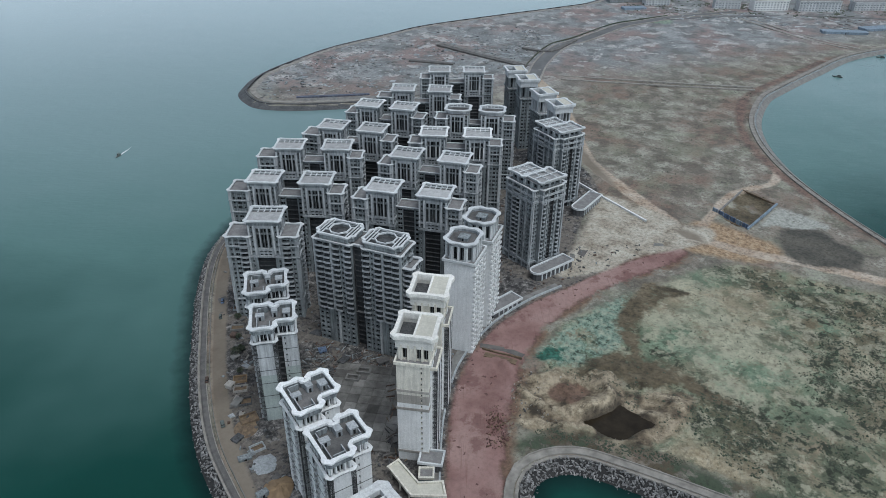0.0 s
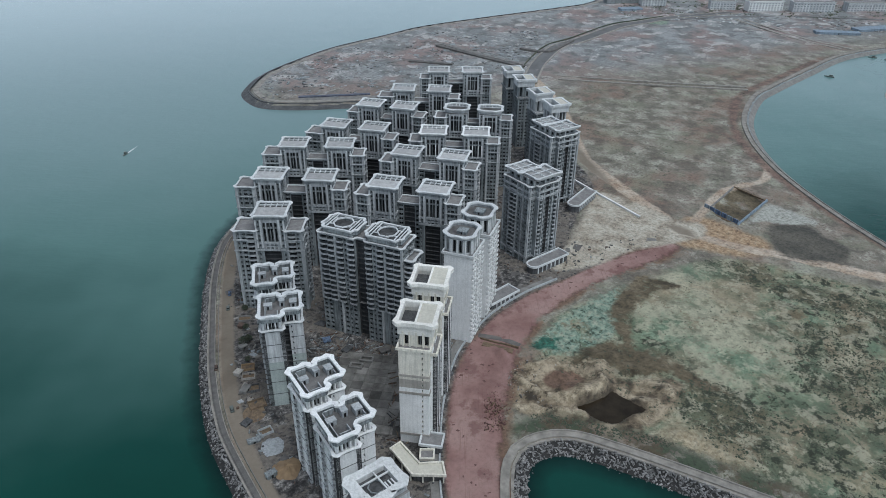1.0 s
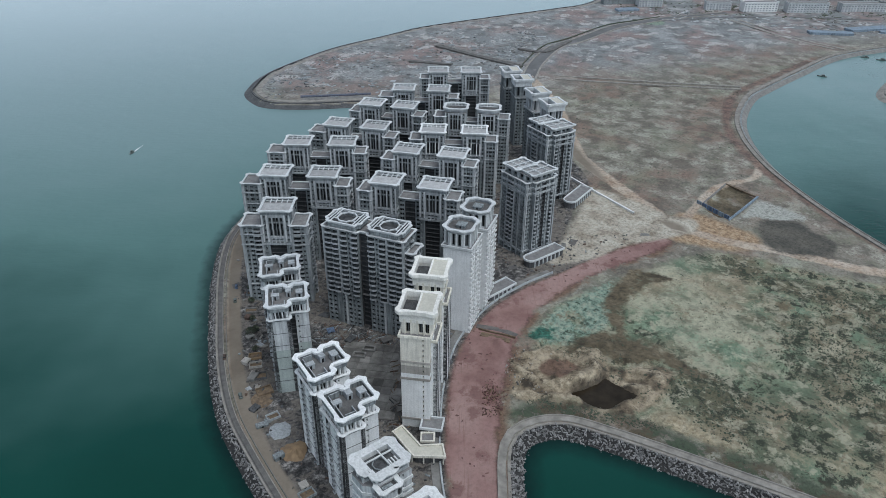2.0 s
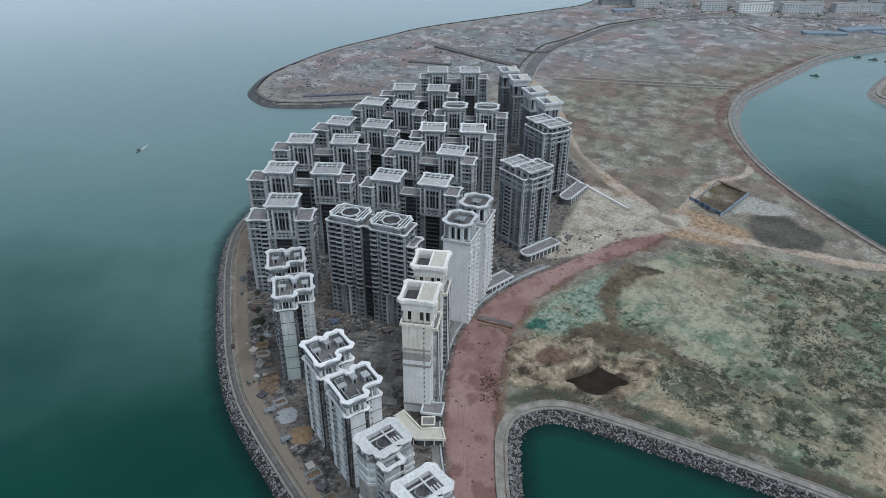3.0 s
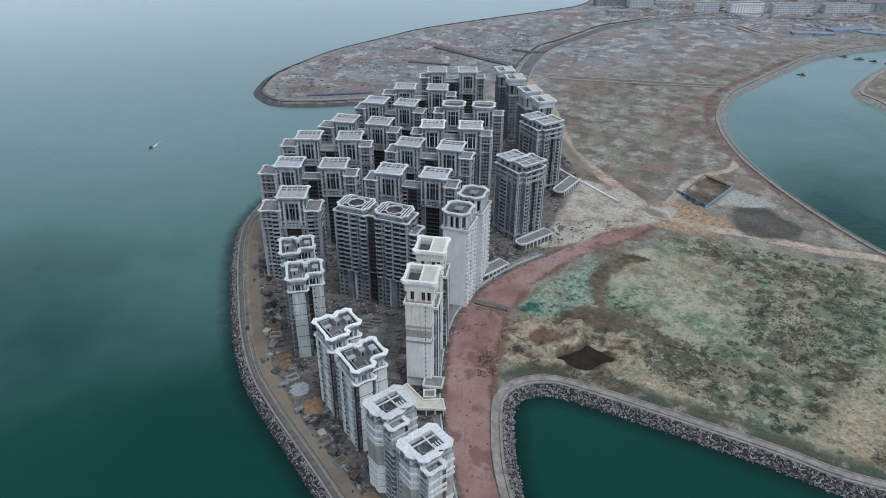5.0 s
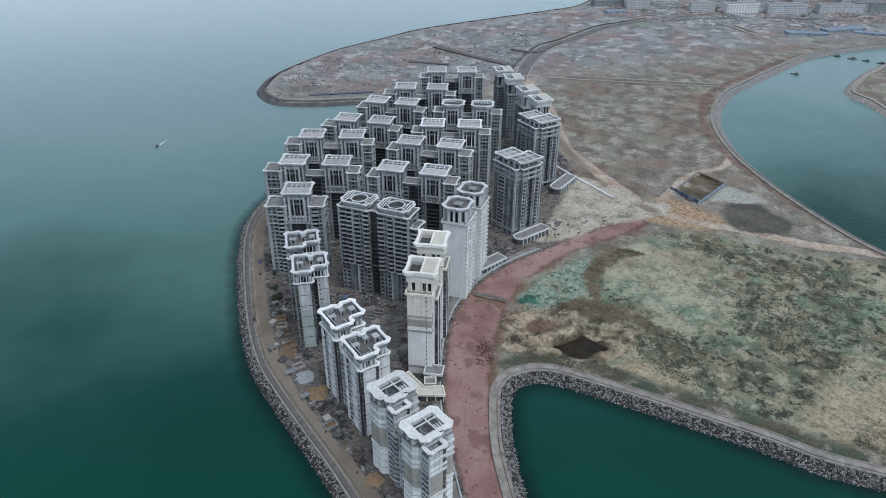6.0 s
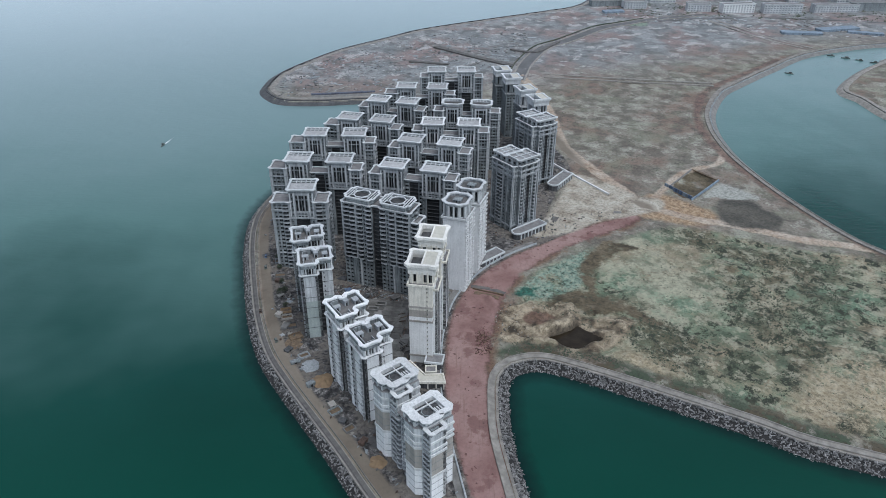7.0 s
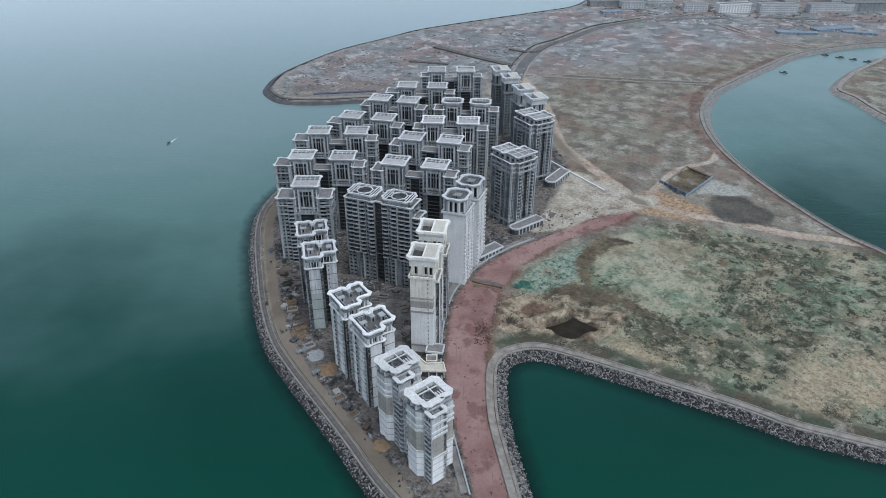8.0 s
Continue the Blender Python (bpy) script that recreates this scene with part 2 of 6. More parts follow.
RIDGES = [spline(p, 2) for p in ([(31, 281), (36, 268), (42, 256), (56, 246), (69, 246), (78, 253), (80, 259), (76, 263)], [(36, 239), (47, 238), (58, 237), (68, 235)], [(90, 252), (97, 247), (103, 242)],
                                 [(104, 258), (111, 256), (112, 249)], [(72, 272), (79, 274), (84, 271)], [(45, 270), (52, 272), (58, 276)])]
DAMP = spline([(231, 426), (257, 430), (264, 411), (272, 391), (253, 377), (227, 382), (222, 401)], 4, True)
CHALK = spline([(243, 461), (257, 451), (268, 432), (246, 429), (230, 434), (218, 430)], 4, True)
MUDS = [spline([(76, 287), (94, 293), (99, 284), (112, 286), (125, 271), (140, 250), (121, 258), (111, 264), (100, 261), (88, 268), (79, 269), (68, 271), (72, 281)], 3, True),
        spline([(134, 356), (119, 357), (103, 334), (95, 320), (95, 306), (96, 295), (95, 282), (104, 280), (105, 296), (107, 313), (116, 327), (129, 339), (146, 345)], 3, True),
        spline([(227, 489), (243, 466), (211, 430), (197, 450)], 4, True)]
BRUSH = [spline([(169, 379), (205, 368), (241, 342), (290, 322), (270, 302), (225, 322), (190, 347), (167, 359)], 4, True), spline([(128, 262), (149, 247), (152, 219), (160, 184), (129, 208), (112, 236)], 4, True),
         spline([(100, 222), (130, 206), (150, 192), (142, 184), (100, 208)], 4, True),
         spline([(42, 234), (52, 236), (64, 231), (82, 226), (102, 220), (104, 214), (84, 219), (60, 226), (46, 230)], 3, True)]
VIVID = spline([(45, 288), (54, 297), (66, 297), (64, 284), (52, 282)], 3, True)
LOT = spline([(70, 366), (88, 404), (104, 445), (120, 478), (140, 468), (165, 440), (186, 424), (170, 404), (130, 392), (100, 372)], 4, True)
ORANGE = spline([(150, 402), (160, 424), (182, 440), (205, 424), (222, 398), (200, 384), (172, 392)], 4, True)
BEIGE = [spline([(213, 211), (255, 222), (300, 190), (290, 120), (222, 158), (202, 166), (184, 179), (198, 193)], 5, True), spline([(95, 224), (115, 227), (131, 208), (119, 203), (101, 213)], 4, True)]
PALE_PATCH = spline([(108, 330), (120, 366), (160, 378), (192, 345), (186, 295), (160, 255), (136, 262), (122, 292)], 4, True)
DARK_PATCH = spline([(163, 298), (184, 312), (222, 318), (264, 298), (250, 250), (222, 215), (197, 200), (160, 205), (157, 242), (179, 267)], 5, True)
BANKS = spline([(32, 258), (41, 276), (52, 274), (73, 278), (87, 272), (90, 261), (118, 261), (117, 246), (101, 230), (88, 224), (71, 228), (54, 233), (36, 236)], 3, True)
NETS = [spline([(306, 1066), (318, 1100), (338, 1096), (334, 1064)], 6, True), spline([(48, 290), (62, 306), (82, 326), (112, 348), (100, 322), (98, 302), (80, 287), (60, 281)], 3, True)]


# ---- ground: one sheet, finer where the drone passes ----
def spaced(parts):
    out = []
    for a, b, s in parts:
        out.append(np.linspace(a, b, max(2, int(round((b - a) / s))), endpoint=False))
    return np.concatenate(out)


def smooth01(x):
    x = np.clip(x, 0, 1)
    return x * x * (3 - 2 * x)


def lattice(q, size, seed):
    """Value noise in the plan, 0 to 1."""
    rng = np.random.RandomState(seed)
    t = rng.rand(256, 256)
    g = q / size
    i = np.floor(g).astype(int)
    f = g - i
    f = f * f * (3 - 2 * f)
    a, b = i[:, 0] % 256, i[:, 1] % 256
    c, d = (a + 1) % 256, (b + 1) % 256
    return (t[a, b] * (1 - f[:, 0]) + t[c, b] * f[:, 0]) * (1 - f[:, 1]) + (t[a, d] * (1 - f[:, 0]) + t[c, d] * f[:, 0]) * f[:, 1]


def shore_depth(q):
    d = np.minimum(depth_in(q, MAIN), -depth_in(q, POOL))
    return np.maximum(d, depth_in(q, ISLET))


def ground_height(q, d, field, pond, site, ridge):
    base = -4 + 8.0 * smooth01((d + 2) / 10)
    rough = (lattice(q, 14, 1) - 0.5) * 1.5 + (lattice(q, 5, 2) - 0.5) * 1.0 + (lattice(q, 40, 3) - 0.5) * 2.0
    mound = np.exp(-((q[:, 0] - 76) ** 2 + (q[:, 1] - 248) ** 2) / 1100) * (lattice(q, 10, 4) + 0.5 * lattice(q, 4, 6) - 0.55) * 7
    amount = smooth01(field / 10) * smooth01((d - 14) / 14)
    calm = 0.15 * (lattice(q, 8, 5) - 0.5) * smooth01((d - 12) / 5)
    wild = smooth01(-site / 12) * smooth01((d - 20) / 20) * 0.6 * rough
    out = base + amount * (rough + mound) + calm + wild * (amount < 0.01)
    out = out + 2.1 * smooth01((ridge + 3.8) / 3.8) * (0.1 + 0.6 * lattice(q, 6, 8) + 0.8 * lattice(q, 3, 9))
    out = out - 2.0 * smooth01((depth_in(q, MUDS[2]) - 1) / 4)
    sunk = smooth01((pond + 1.4) / 2.4)
    return out * (1 - sunk) + 2.4 * sunk


xs = spaced([(-420, -180, 12), (-180, 20, 2.1), (20, 150, 1.5), (150, 240, 2.1), (240, 460, 5), (460, 1000, 14), (1000, 2300, 60)])
ys = spaced([(-150, 60, 10), (60, 210, 2.1), (210, 310, 1.5), (310, 420, 2.1), (420, 700, 3.6), (700, 1000, 6), (1000, 1700, 12)])
gx, gy = np.meshgrid(xs, ys)
flat = np.column_stack([gx.ravel(), gy.ravel()])
d_shore = shore_depth(flat)
d_red, d_site, d_field = depth_in(flat, RED), depth_in(flat, SITE), depth_in(flat, FIELD)
d_red = d_red - 16 * smooth01((flat[:, 1] - 375) / 55)
d_track = np.max([w - away(flat, line) for line, w in TRACKS], 0)
d_pond = np.max([depth_in(flat, o) for o in PONDS], 0)
d_mud = np.max([depth_in(flat, o) for o in MUDS], 0)
d_pale, d_dark = depth_in(flat, PALE_PATCH), depth_in(flat, DARK_PATCH)
d_lane, d_vivid = 4.5 - away(flat, LANE), depth_in(flat, VIVID)
d_brush = np.max([depth_in(flat, o) for o in BRUSH], 0)
d_lot, d_bank, d_orange = depth_in(flat, LOT), depth_in(flat, BANKS), depth_in(flat, ORANGE)
d_net = np.max([depth_in(flat, o) for o in NETS], 0)
d_far = smooth01((flat[:, 1] - 640 - 0.45 * np.clip(flat[:, 0], 0, 600)) / 160)
d_ridge = -np.min([away(flat, o) for o in RIDGES], 0)
heights = ground_height(flat, d_shore, d_field, d_pond, d_site, d_ridge)
nx, ny = len(xs), len(ys)
idx = np.arange(nx * ny).reshape(ny, nx)
quads = np.column_stack([idx[:-1, :-1].ravel(), idx[:-1, 1:].ravel(), idx[1:, 1:].ravel(), idx[1:, :-1].ravel()])
me = bpy.data.meshes.new("ground")
me.from_pydata(np.column_stack([flat, heights]).tolist(), [], quads.tolist())
for key, values in (("red", d_red), ("site", d_site), ("field", d_field), ("track", d_track), ("pond", d_pond), ("mud", d_mud), ("net", d_net), ("lot", d_lot), ("bank", d_bank), ("orange", d_orange), ("pale", d_pale), ("dark", d_dark), ("far", d_far), ("shore", d_shore), ("lane", d_lane), ("damp", depth_in(flat, DAMP)), ("vivid", d_vivid), ("sump", depth_in(flat, SUMP)), ("ridge", d_ridge), ("chalk", depth_in(flat, CHALK)), ("beige", np.max([depth_in(flat, o) for o in BEIGE], 0)), ("brush", d_brush)):
    me.attributes.new(key, "FLOAT", "POINT").data.foreach_set("value", values.astype(np.float32))
me.polygons.foreach_set("use_smooth", [True] * len(quads))
ground = tagged(new("ground", me), "reclaimed bare earth with scrub, red clay and dirt tracks", "ground", kind="structure")


def earth():
    m, n, l, b = material("reclaimed earth")
    p = place(n)

    def attr(name):
        a = n.new("ShaderNodeAttribute")
        a.attribute_name = name
        return a.outputs["Fac"]

    ragged = arith(n, l, "MULTIPLY", arith(n, l, "SUBTRACT", noise_node(n, l, 0.16, 6, 0.7, p), 0.5), 14.0)

    def zone(name, edge=0.0, soft=1.5, wild=1.0):
        v = arith(n, l, "ADD", attr(name), arith(n, l, "MULTIPLY", ragged, wild))
        return ramp(n, l, arith(n, l, "ADD", arith(n, l, "MULTIPLY", arith(n, l, "SUBTRACT", v, edge), 0.5 / soft), 0.5), [(0.0, 0.0), (1.0, 1.0)])

    # the crust is drawn out in streaks where machines have graded it
    turned, drawn = n.new("ShaderNodeMapping"), n.new("ShaderNodeMapping")
    turned.inputs["Rotation"].default_value, drawn.inputs["Scale"].default_value = (0, 0, radians(36)), (1.0, 0.92, 1.0)
    l.new(p, turned.inputs["Vector"])
    l.new(turned.outputs[0], drawn.inputs["Vector"])
    q = drawn.outputs[0]
    n2 = noise_node(n, l, 0.07, 8, 0.70, p)
    n3 = noise_node(n, l, 0.46, 7, 0.74, q)
    n5 = noise_node(n, l, 0.035, 4, 0.5, p)
    n4 = noise_node(n, l, 0.24, 9, 0.76, q)

    def patch(scale, cover, soft=0.035, crumble=0.35, shift=0.0):
        """Ragged patches that take up about that share of the ground."""
        mv = n.new("ShaderNodeMapping")
        mv.inputs["Location"].default_value = (shift * 37, shift * 91, 0)
        l.new(q, mv.inputs["Vector"])
        v = arith(n, l, "ADD", noise_node(n, l, scale, 8, 0.62, mv.outputs[0]), arith(n, l, "MULTIPLY", arith(n, l, "SUBTRACT", n3, 0.5), crumble))
        edge = 0.5 + (0.5 - cover) * 0.28
        return ramp(n, l, v, [(edge - soft, 0.0), (edge + soft, 1.0)])

    # bare plain: dun soil, thin yellow grass, red subsoil, dark ruts
    c = mix(n, l, patch(0.012, 0.5, 0.08, 0.1), (0.215, 0.188, 0.156), (0.225, 0.215, 0.174))
    c = mix(n, l, arith(n, l, "MULTIPLY", patch(0.05, 0.40, 0.04, 0.45, 1), 0.8), c, (0.335, 0.332, 0.275))
    c = mix(n, l, arith(n, l, "MULTIPLY", patch(0.016, 0.36, 0.05, 0.25, 2), 0.75), c, (0.175, 0.112, 0.085))
    c = mix(n, l, arith(n, l, "MULTIPLY", patch(0.07, 0.40, 0.03, 0.7, 3), 0.8), c, (0.10, 0.088, 0.07))
    c = mix(n, l, arith(n, l, "MULTIPLY", patch(0.035, 0.24, 0.05, 0.4, 4), 0.45), c, (0.20, 0.212, 0.15))
    # older fill far off: grey rubble paled by painted haze, reddish soil, pale pads
    old = mix(n, l, patch(0.02, 0.5, 0.06, 0.2, 5), (0.185, 0.197, 0.198), (0.265, 0.275, 0.272))
    old = mix(n, l, arith(n, l, "MULTIPLY", patch(0.011, 0.42, 0.05, 0.25, 6), 0.8), old, (0.235, 0.17, 0.155))
    old = mix(n, l, arith(n, l, "MULTIPLY", patch(0.05, 0.32, 0.025, 0.4, 7), 0.75), old, (0.115, 0.115, 0.113))
    old = mix(n, l, arith(n, l, "MULTIPLY", patch(0.04, 0.20, 0.02, 0.3, 8), 0.8), old, (0.42, 0.41, 0.395))
    c = mix(n, l, attr("far"), c, old)
    # scrub field: beige sand, grey-green crust, olive scrub, green netting
    sand = mix(n, l, patch(0.025, 0.5, 0.05, 0.3, 9), (0.27, 0.24, 0.165), (0.185, 0.225, 0.148))
    sand = mix(n, l, arith(n, l, "MULTIPLY", zone("pale", 0, 4, 2.0), patch(0.05, 0.75, 0.04, 0.3, 10)), sand, (0.335, 0.33, 0.238))
    green = arith(n, l, "MULTIPLY", patch(0.03, 0.46, 0.05, 0.45, 11), 0.75)
    sand = mix(n, l, green, sand, mix(n, l, patch(0.06, 0.5, 0.05, 0.3, 24), (0.098, 0.165, 0.105), (0.165, 0.228, 0.155)))
    sand = mix(n, l, arith(n, l, "MULTIPLY", patch(0.02, 0.24, 0.05, 0.4, 25), 0.6), sand, (0.30, 0.225, 0.15))
    bare = ramp(n, l, zone("pale", 0, 8, 2.0), [(0.0, 1.0), (1.0, 0.35)])
    olive = arith(n, l, "MULTIPLY", patch(0.045, 0.36, 0.04, 0.65, 12), bare)
    more = arith(n, l, "MULTIPLY", zone("dark", 0, 6, 2.4), patch(0.05, 0.50, 0.05, 0.6, 13))
    more = arith(n, l, "MAXIMUM", more, arith(n, l, "MULTIPLY", zone("brush", 0, 4, 1.2), patch(0.06, 0.80, 0.03, 0.7, 18)))
    sand = mix(n, l, arith(n, l, "MULTIPLY", arith(n, l, "MAXIMUM", olive, more), 0.8), sand, mix(n, l, patch(0.02, 0.5, 0.05, 0.2, 14), (0.098, 0.078, 0.046), (0.062, 0.085, 0.052)))
    sand = mix(n, l, arith(n, l, "MULTIPLY", patch(0.15, 0.33, 0.025, 0.7, 15), bare), sand, (0.030, 0.036, 0.022))
    sand = mix(n, l, arith(n, l, "MULTIPLY", patch(0.12, 0.30, 0.04, 0.4, 17), 0.55), sand, (0.375, 0.355, 0.26))
    sand = mix(n, l, arith(n, l, "MULTIPLY", zone("beige", 0, 6, 1.6), patch(0.05, 0.68, 0.05, 0.5, 28)), sand, ramp(n, l, n4, [(0.38, (0.205, 0.168, 0.105)), (0.5, (0.31, 0.265, 0.178)), (0.64, (0.37, 0.33, 0.24))]))
    c = mix(n, l, zone("field", 2, 3), c, sand)
    c = mix(n, l, arith(n, l, "MULTIPLY", zone("net", 0, 2, 1.1), patch(0.07, 0.80, 0.05, 0.5, 31)), c, ramp(n, l, n4, [(0.39, (0.035, 0.05, 0.036)), (0.44, (0.14, 0.20, 0.155)), (0.50, (0.20, 0.265, 0.205)), (0.60, (0.30, 0.32, 0.245))]))
    c = mix(n, l, zone("vivid", 2.4, 1.5, 1.6), c, ramp(n, l, n4, [(0.40, (0.012, 0.045, 0.032)), (0.6, (0.05, 0.16, 0.115))]))
    
    dune = arith(n, l, "ADD", noise_node(n, l, 0.11, 3, 0.5, p), arith(n, l, "MULTIPLY", arith(n, l, "SUBTRACT", n3, 0.5), 0.12))
    c = mix(n, l, zone("bank", 0, 2, 0.7), c, ramp(n, l, dune, [(0.36, (0.05, 0.040, 0.027)), (0.44, (0.125, 0.098, 0.066)), (0.52, (0.215, 0.175, 0.118)), (0.62, (0.31, 0.26, 0.185))]))
    c = mix(n, l, arith(n, l, "MULTIPLY", zone("mud", 0.9, 1.6, 1.1), patch(0.06, 0.92, 0.06, 0.3, 23)), c, ramp(n, l, n2, [(0.38, (0.05, 0.041, 0.025)), (0.48, (0.095, 0.077, 0.047)), (0.62, (0.15, 0.122, 0.079))]))
    c = mix(n, l, zone("sump", 0.3, 0.8, 0.35), c, ramp(n, l, n2, [(0.40, (0.115, 0.072, 0.050)), (0.60, (0.175, 0.115, 0.082))]))
    c = mix(n, l, arith(n, l, "MULTIPLY", zone("ridge", -2.0, 1.2, 0.45), patch(0.2, 0.66, 0.05, 0.6, 26)), c, ramp(n, l, n4, [(0.38, (0.17, 0.138, 0.092)), (0.5, (0.32, 0.27, 0.19)), (0.62, (0.42, 0.365, 0.27))]))
    verge = ramp(n, l, arith(n, l, "DIVIDE", arith(n, l, "ADD", attr("shore"), arith(n, l, "MULTIPLY", ragged, 0.5)), 40.0), [(0.26, 0.0), (0.31, 1.0), (0.46, 0.9), (0.62, 0.0)])
    verge = arith(n, l, "MULTIPLY", verge, arith(n, l, "MULTIPLY", zone("field", -14, 4), patch(0.09, 0.74, 0.05, 0.6, 29)))
    c = mix(n, l, verge, c, mix(n, l, patch(0.06, 0.5, 0.04, 0.4, 30), (0.072, 0.058, 0.036), (0.046, 0.064, 0.038)))
    c = mix(n, l, zone("pond", -0.6, 1.2, 0.5), c, (0.055, 0.044, 0.030))
    c = mix(n, l, zone("orange", 0, 3, 0.9), c, ramp(n, l, n4, [(0.38, (0.17, 0.11, 0.068)), (0.5, (0.315, 0.222, 0.135)), (0.62, (0.40, 0.31, 0.21))]))
    c = mix(n, l, zone("track", 0, 1, 0.3), c, ramp(n, l, n2, [(0.36, (0.27, 0.195, 0.14)), (0.46, (0.36, 0.29, 0.22)), (0.62, (0.44, 0.38, 0.31))]))
    c = mix(n, l, zone("damp", 0, 3, 1.0), c, ramp(n, l, n2, [(0.38, (0.055, 0.053, 0.045)), (0.62, (0.105, 0.097, 0.078))]))
    c = mix(n, l, arith(n, l, "MULTIPLY", zone("chalk", 0, 2, 1.0), patch(0.05, 0.8, 0.05, 0.3, 27)), c, (0.33, 0.335, 0.30))
    c = mix(n, l, arith(n, l, "MULTIPLY", zone("lane", 0, 2, 0.5), 0.85), c, ramp(n, l, n2, [(0.40, (0.075, 0.052, 0.042)), (0.55, (0.18, 0.115, 0.092))]))
    c = mix(n, l, arith(n, l, "MULTIPLY", zone("red", -4.5, 2, 0.55), patch(0.05, 0.6, 0.05, 0.3, 19)), c, (0.155, 0.102, 0.07))
    c = mix(n, l, arith(n, l, "MULTIPLY", zone("red", -0.8, 0.8, 0.7), patch(0.08, 0.6, 0.04, 0.4, 21)), c, (0.105, 0.056, 0.045))
    clay = ramp(n, l, n5, [(0.36, (0.19, 0.107, 0.095)), (0.48, (0.25, 0.152, 0.138)), (0.62, (0.30, 0.20, 0.18))])
    clay = mix(n, l, arith(n, l, "MULTIPLY", patch(0.055, 0.26, 0.03, 0.3, 20), 0.8), clay, (0.155, 0.082, 0.073))
    lanes = n.new("ShaderNodeMapping")
    lanes.inputs["Scale"].default_value = (0.9, 0.035, 1.0)
    l.new(p, lanes.inputs["Vector"])
    clay = mix(n, l, ramp(n, l, arith(n, l, "ADD", noise_node(n, l, 1.0, 4, 0.6, lanes.outputs[0]), arith(n, l, "MULTIPLY", n5, 0.3)), [(0.74, 0.0), (0.84, 0.35)]), clay, (0.13, 0.064, 0.056))
    c = mix(n, l, zone("red", 0.6, 1.4, 0.8), c, clay)
    rut = arith(n, l, "MULTIPLY", zone("red", 1.0, 0.8, 0.25), 0.65)
    yard = mix(n, l, arith(n, l, "MULTIPLY", patch(0.06, 0.4, 0.03, 0.3, 16), 0.8), ramp(n, l, n4, [(0.38, (0.014, 0.0138, 0.0138)), (0.46, (0.045, 0.043, 0.042)), (0.54, (0.108, 0.102, 0.098)), (0.64, (0.33, 0.315, 0.295))]), (0.15, 0.132, 0.113))
    c = mix(n, l, zone("site", 0, 1, 0.15), c, yard)
    c = mix(n, l, zone("lot", 0, 2, 0.6), c, ramp(n, l, n2, [(0.36, (0.20, 0.17, 0.13)), (0.46, (0.34, 0.305, 0.245)), (0.60, (0.43, 0.40, 0.335))]))
    c = mix(n, l, arith(n, l, "MULTIPLY", zone("track", 0, 0.8, 0.1), zone("site", -14, 3, 0.0)), c, ramp(n, l, n5, [(0.36, (0.15, 0.125, 0.096)), (0.6, (0.21, 0.18, 0.143))]))
    rut = arith(n, l, "MAXIMUM", rut, arith(n, l, "MULTIPLY", arith(n, l, "MULTIPLY", zone("track", 0, 0.8, 0.1), zone("site", -14, 3, 0.0)), 0.8))
    c = mix(n, l, arith(n, l, "SUBTRACT", 1.0, rut), c, ramp(n, l, n3, [(0.36, 0.52), (0.5, 0.96), (0.64, 1.18)]), "MULTIPLY")
    l.new(c, b.inputs["Base Color"])
    b.inputs["Roughness"].default_value = 0.95
    bump(n, l, arith(n, l, "ADD", n3, n2), b, 0.5, 0.6)
    return m


me.materials.append(earth())

wx = spaced([(-4500, -500, 400), (-500, -200, 20), (-200, 60, 2.6), (60, 420, 6), (420, 4600, 380)])
wy = spaced([(-3000, 0, 300), (0, 60, 10), (60, 260, 2.6), (260, 700, 6), (700, 6100, 450)])
gx, gy = np.meshgrid(wx, wy)
wet = np.column_stack([gx.ravel(), gy.ravel()])
idx = np.arange(len(wet)).reshape(len(wy), len(wx))
me = bpy.data.meshes.new("sea")
me.from_pydata(np.column_stack([wet, np.zeros(len(wet))]).tolist(), [], np.column_stack([idx[:-1, :-1].ravel(), idx[:-1, 1:].ravel(), idx[1:, 1:].ravel(), idx[1:, :-1].ravel()]).tolist())
me.attributes.new("offshore", "FLOAT", "POINT").data.foreach_set("value", np.minimum(away(wet, WEST), away(wet, BAY)).astype(np.float32))
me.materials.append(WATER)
tagged(new("sea", me), "calm grey-green sea with faint ripples under haze", "sea", kind="structure")


def outset(poly, d):
    """The outline moved outwards by d, corners mitred."""
    out, n = [], len(poly)
    for i in range(n):
        a, b, c = (np.array(poly[j % n], float) for j in (i - 1, i, i + 1))
        u, w = (b - a) / np.linalg.norm(b - a), (c - b) / np.linalg.norm(c - b)
        n0, n1 = np.array([u[1], -u[0]]), np.array([w[1], -w[0]])
        k = (n0 + n1) / max(1 + n0 @ n1, 0.3)
        out.append(tuple(b + d * k))
    return out


# ---- shores: rock slope, sea wall, promenade ----
m, n, l, b = material("brown pool water")
l.new(ramp(n, l, noise_node(n, l, 0.15, 5, 0.6, place(n)), [(0.35, (0.017, 0.013, 0.008)), (0.65, (0.032, 0.025, 0.016))]), b.inputs["Base Color"])
b.inputs["Roughness"].default_value, b.inputs["Specular IOR Level"].default_value = 0.12, 0.2
me = bpy.data.meshes.new("pool")
me.from_pydata([(x, y, 3.2) for x, y in outset(PONDS[0][::-1], 0.5)], [], [tuple(range(len(PONDS[0])))])
me.materials.append(m)
tagged(new("pool", me), "still brown rainwater pool in the bare ground", "pool", kind="structure")


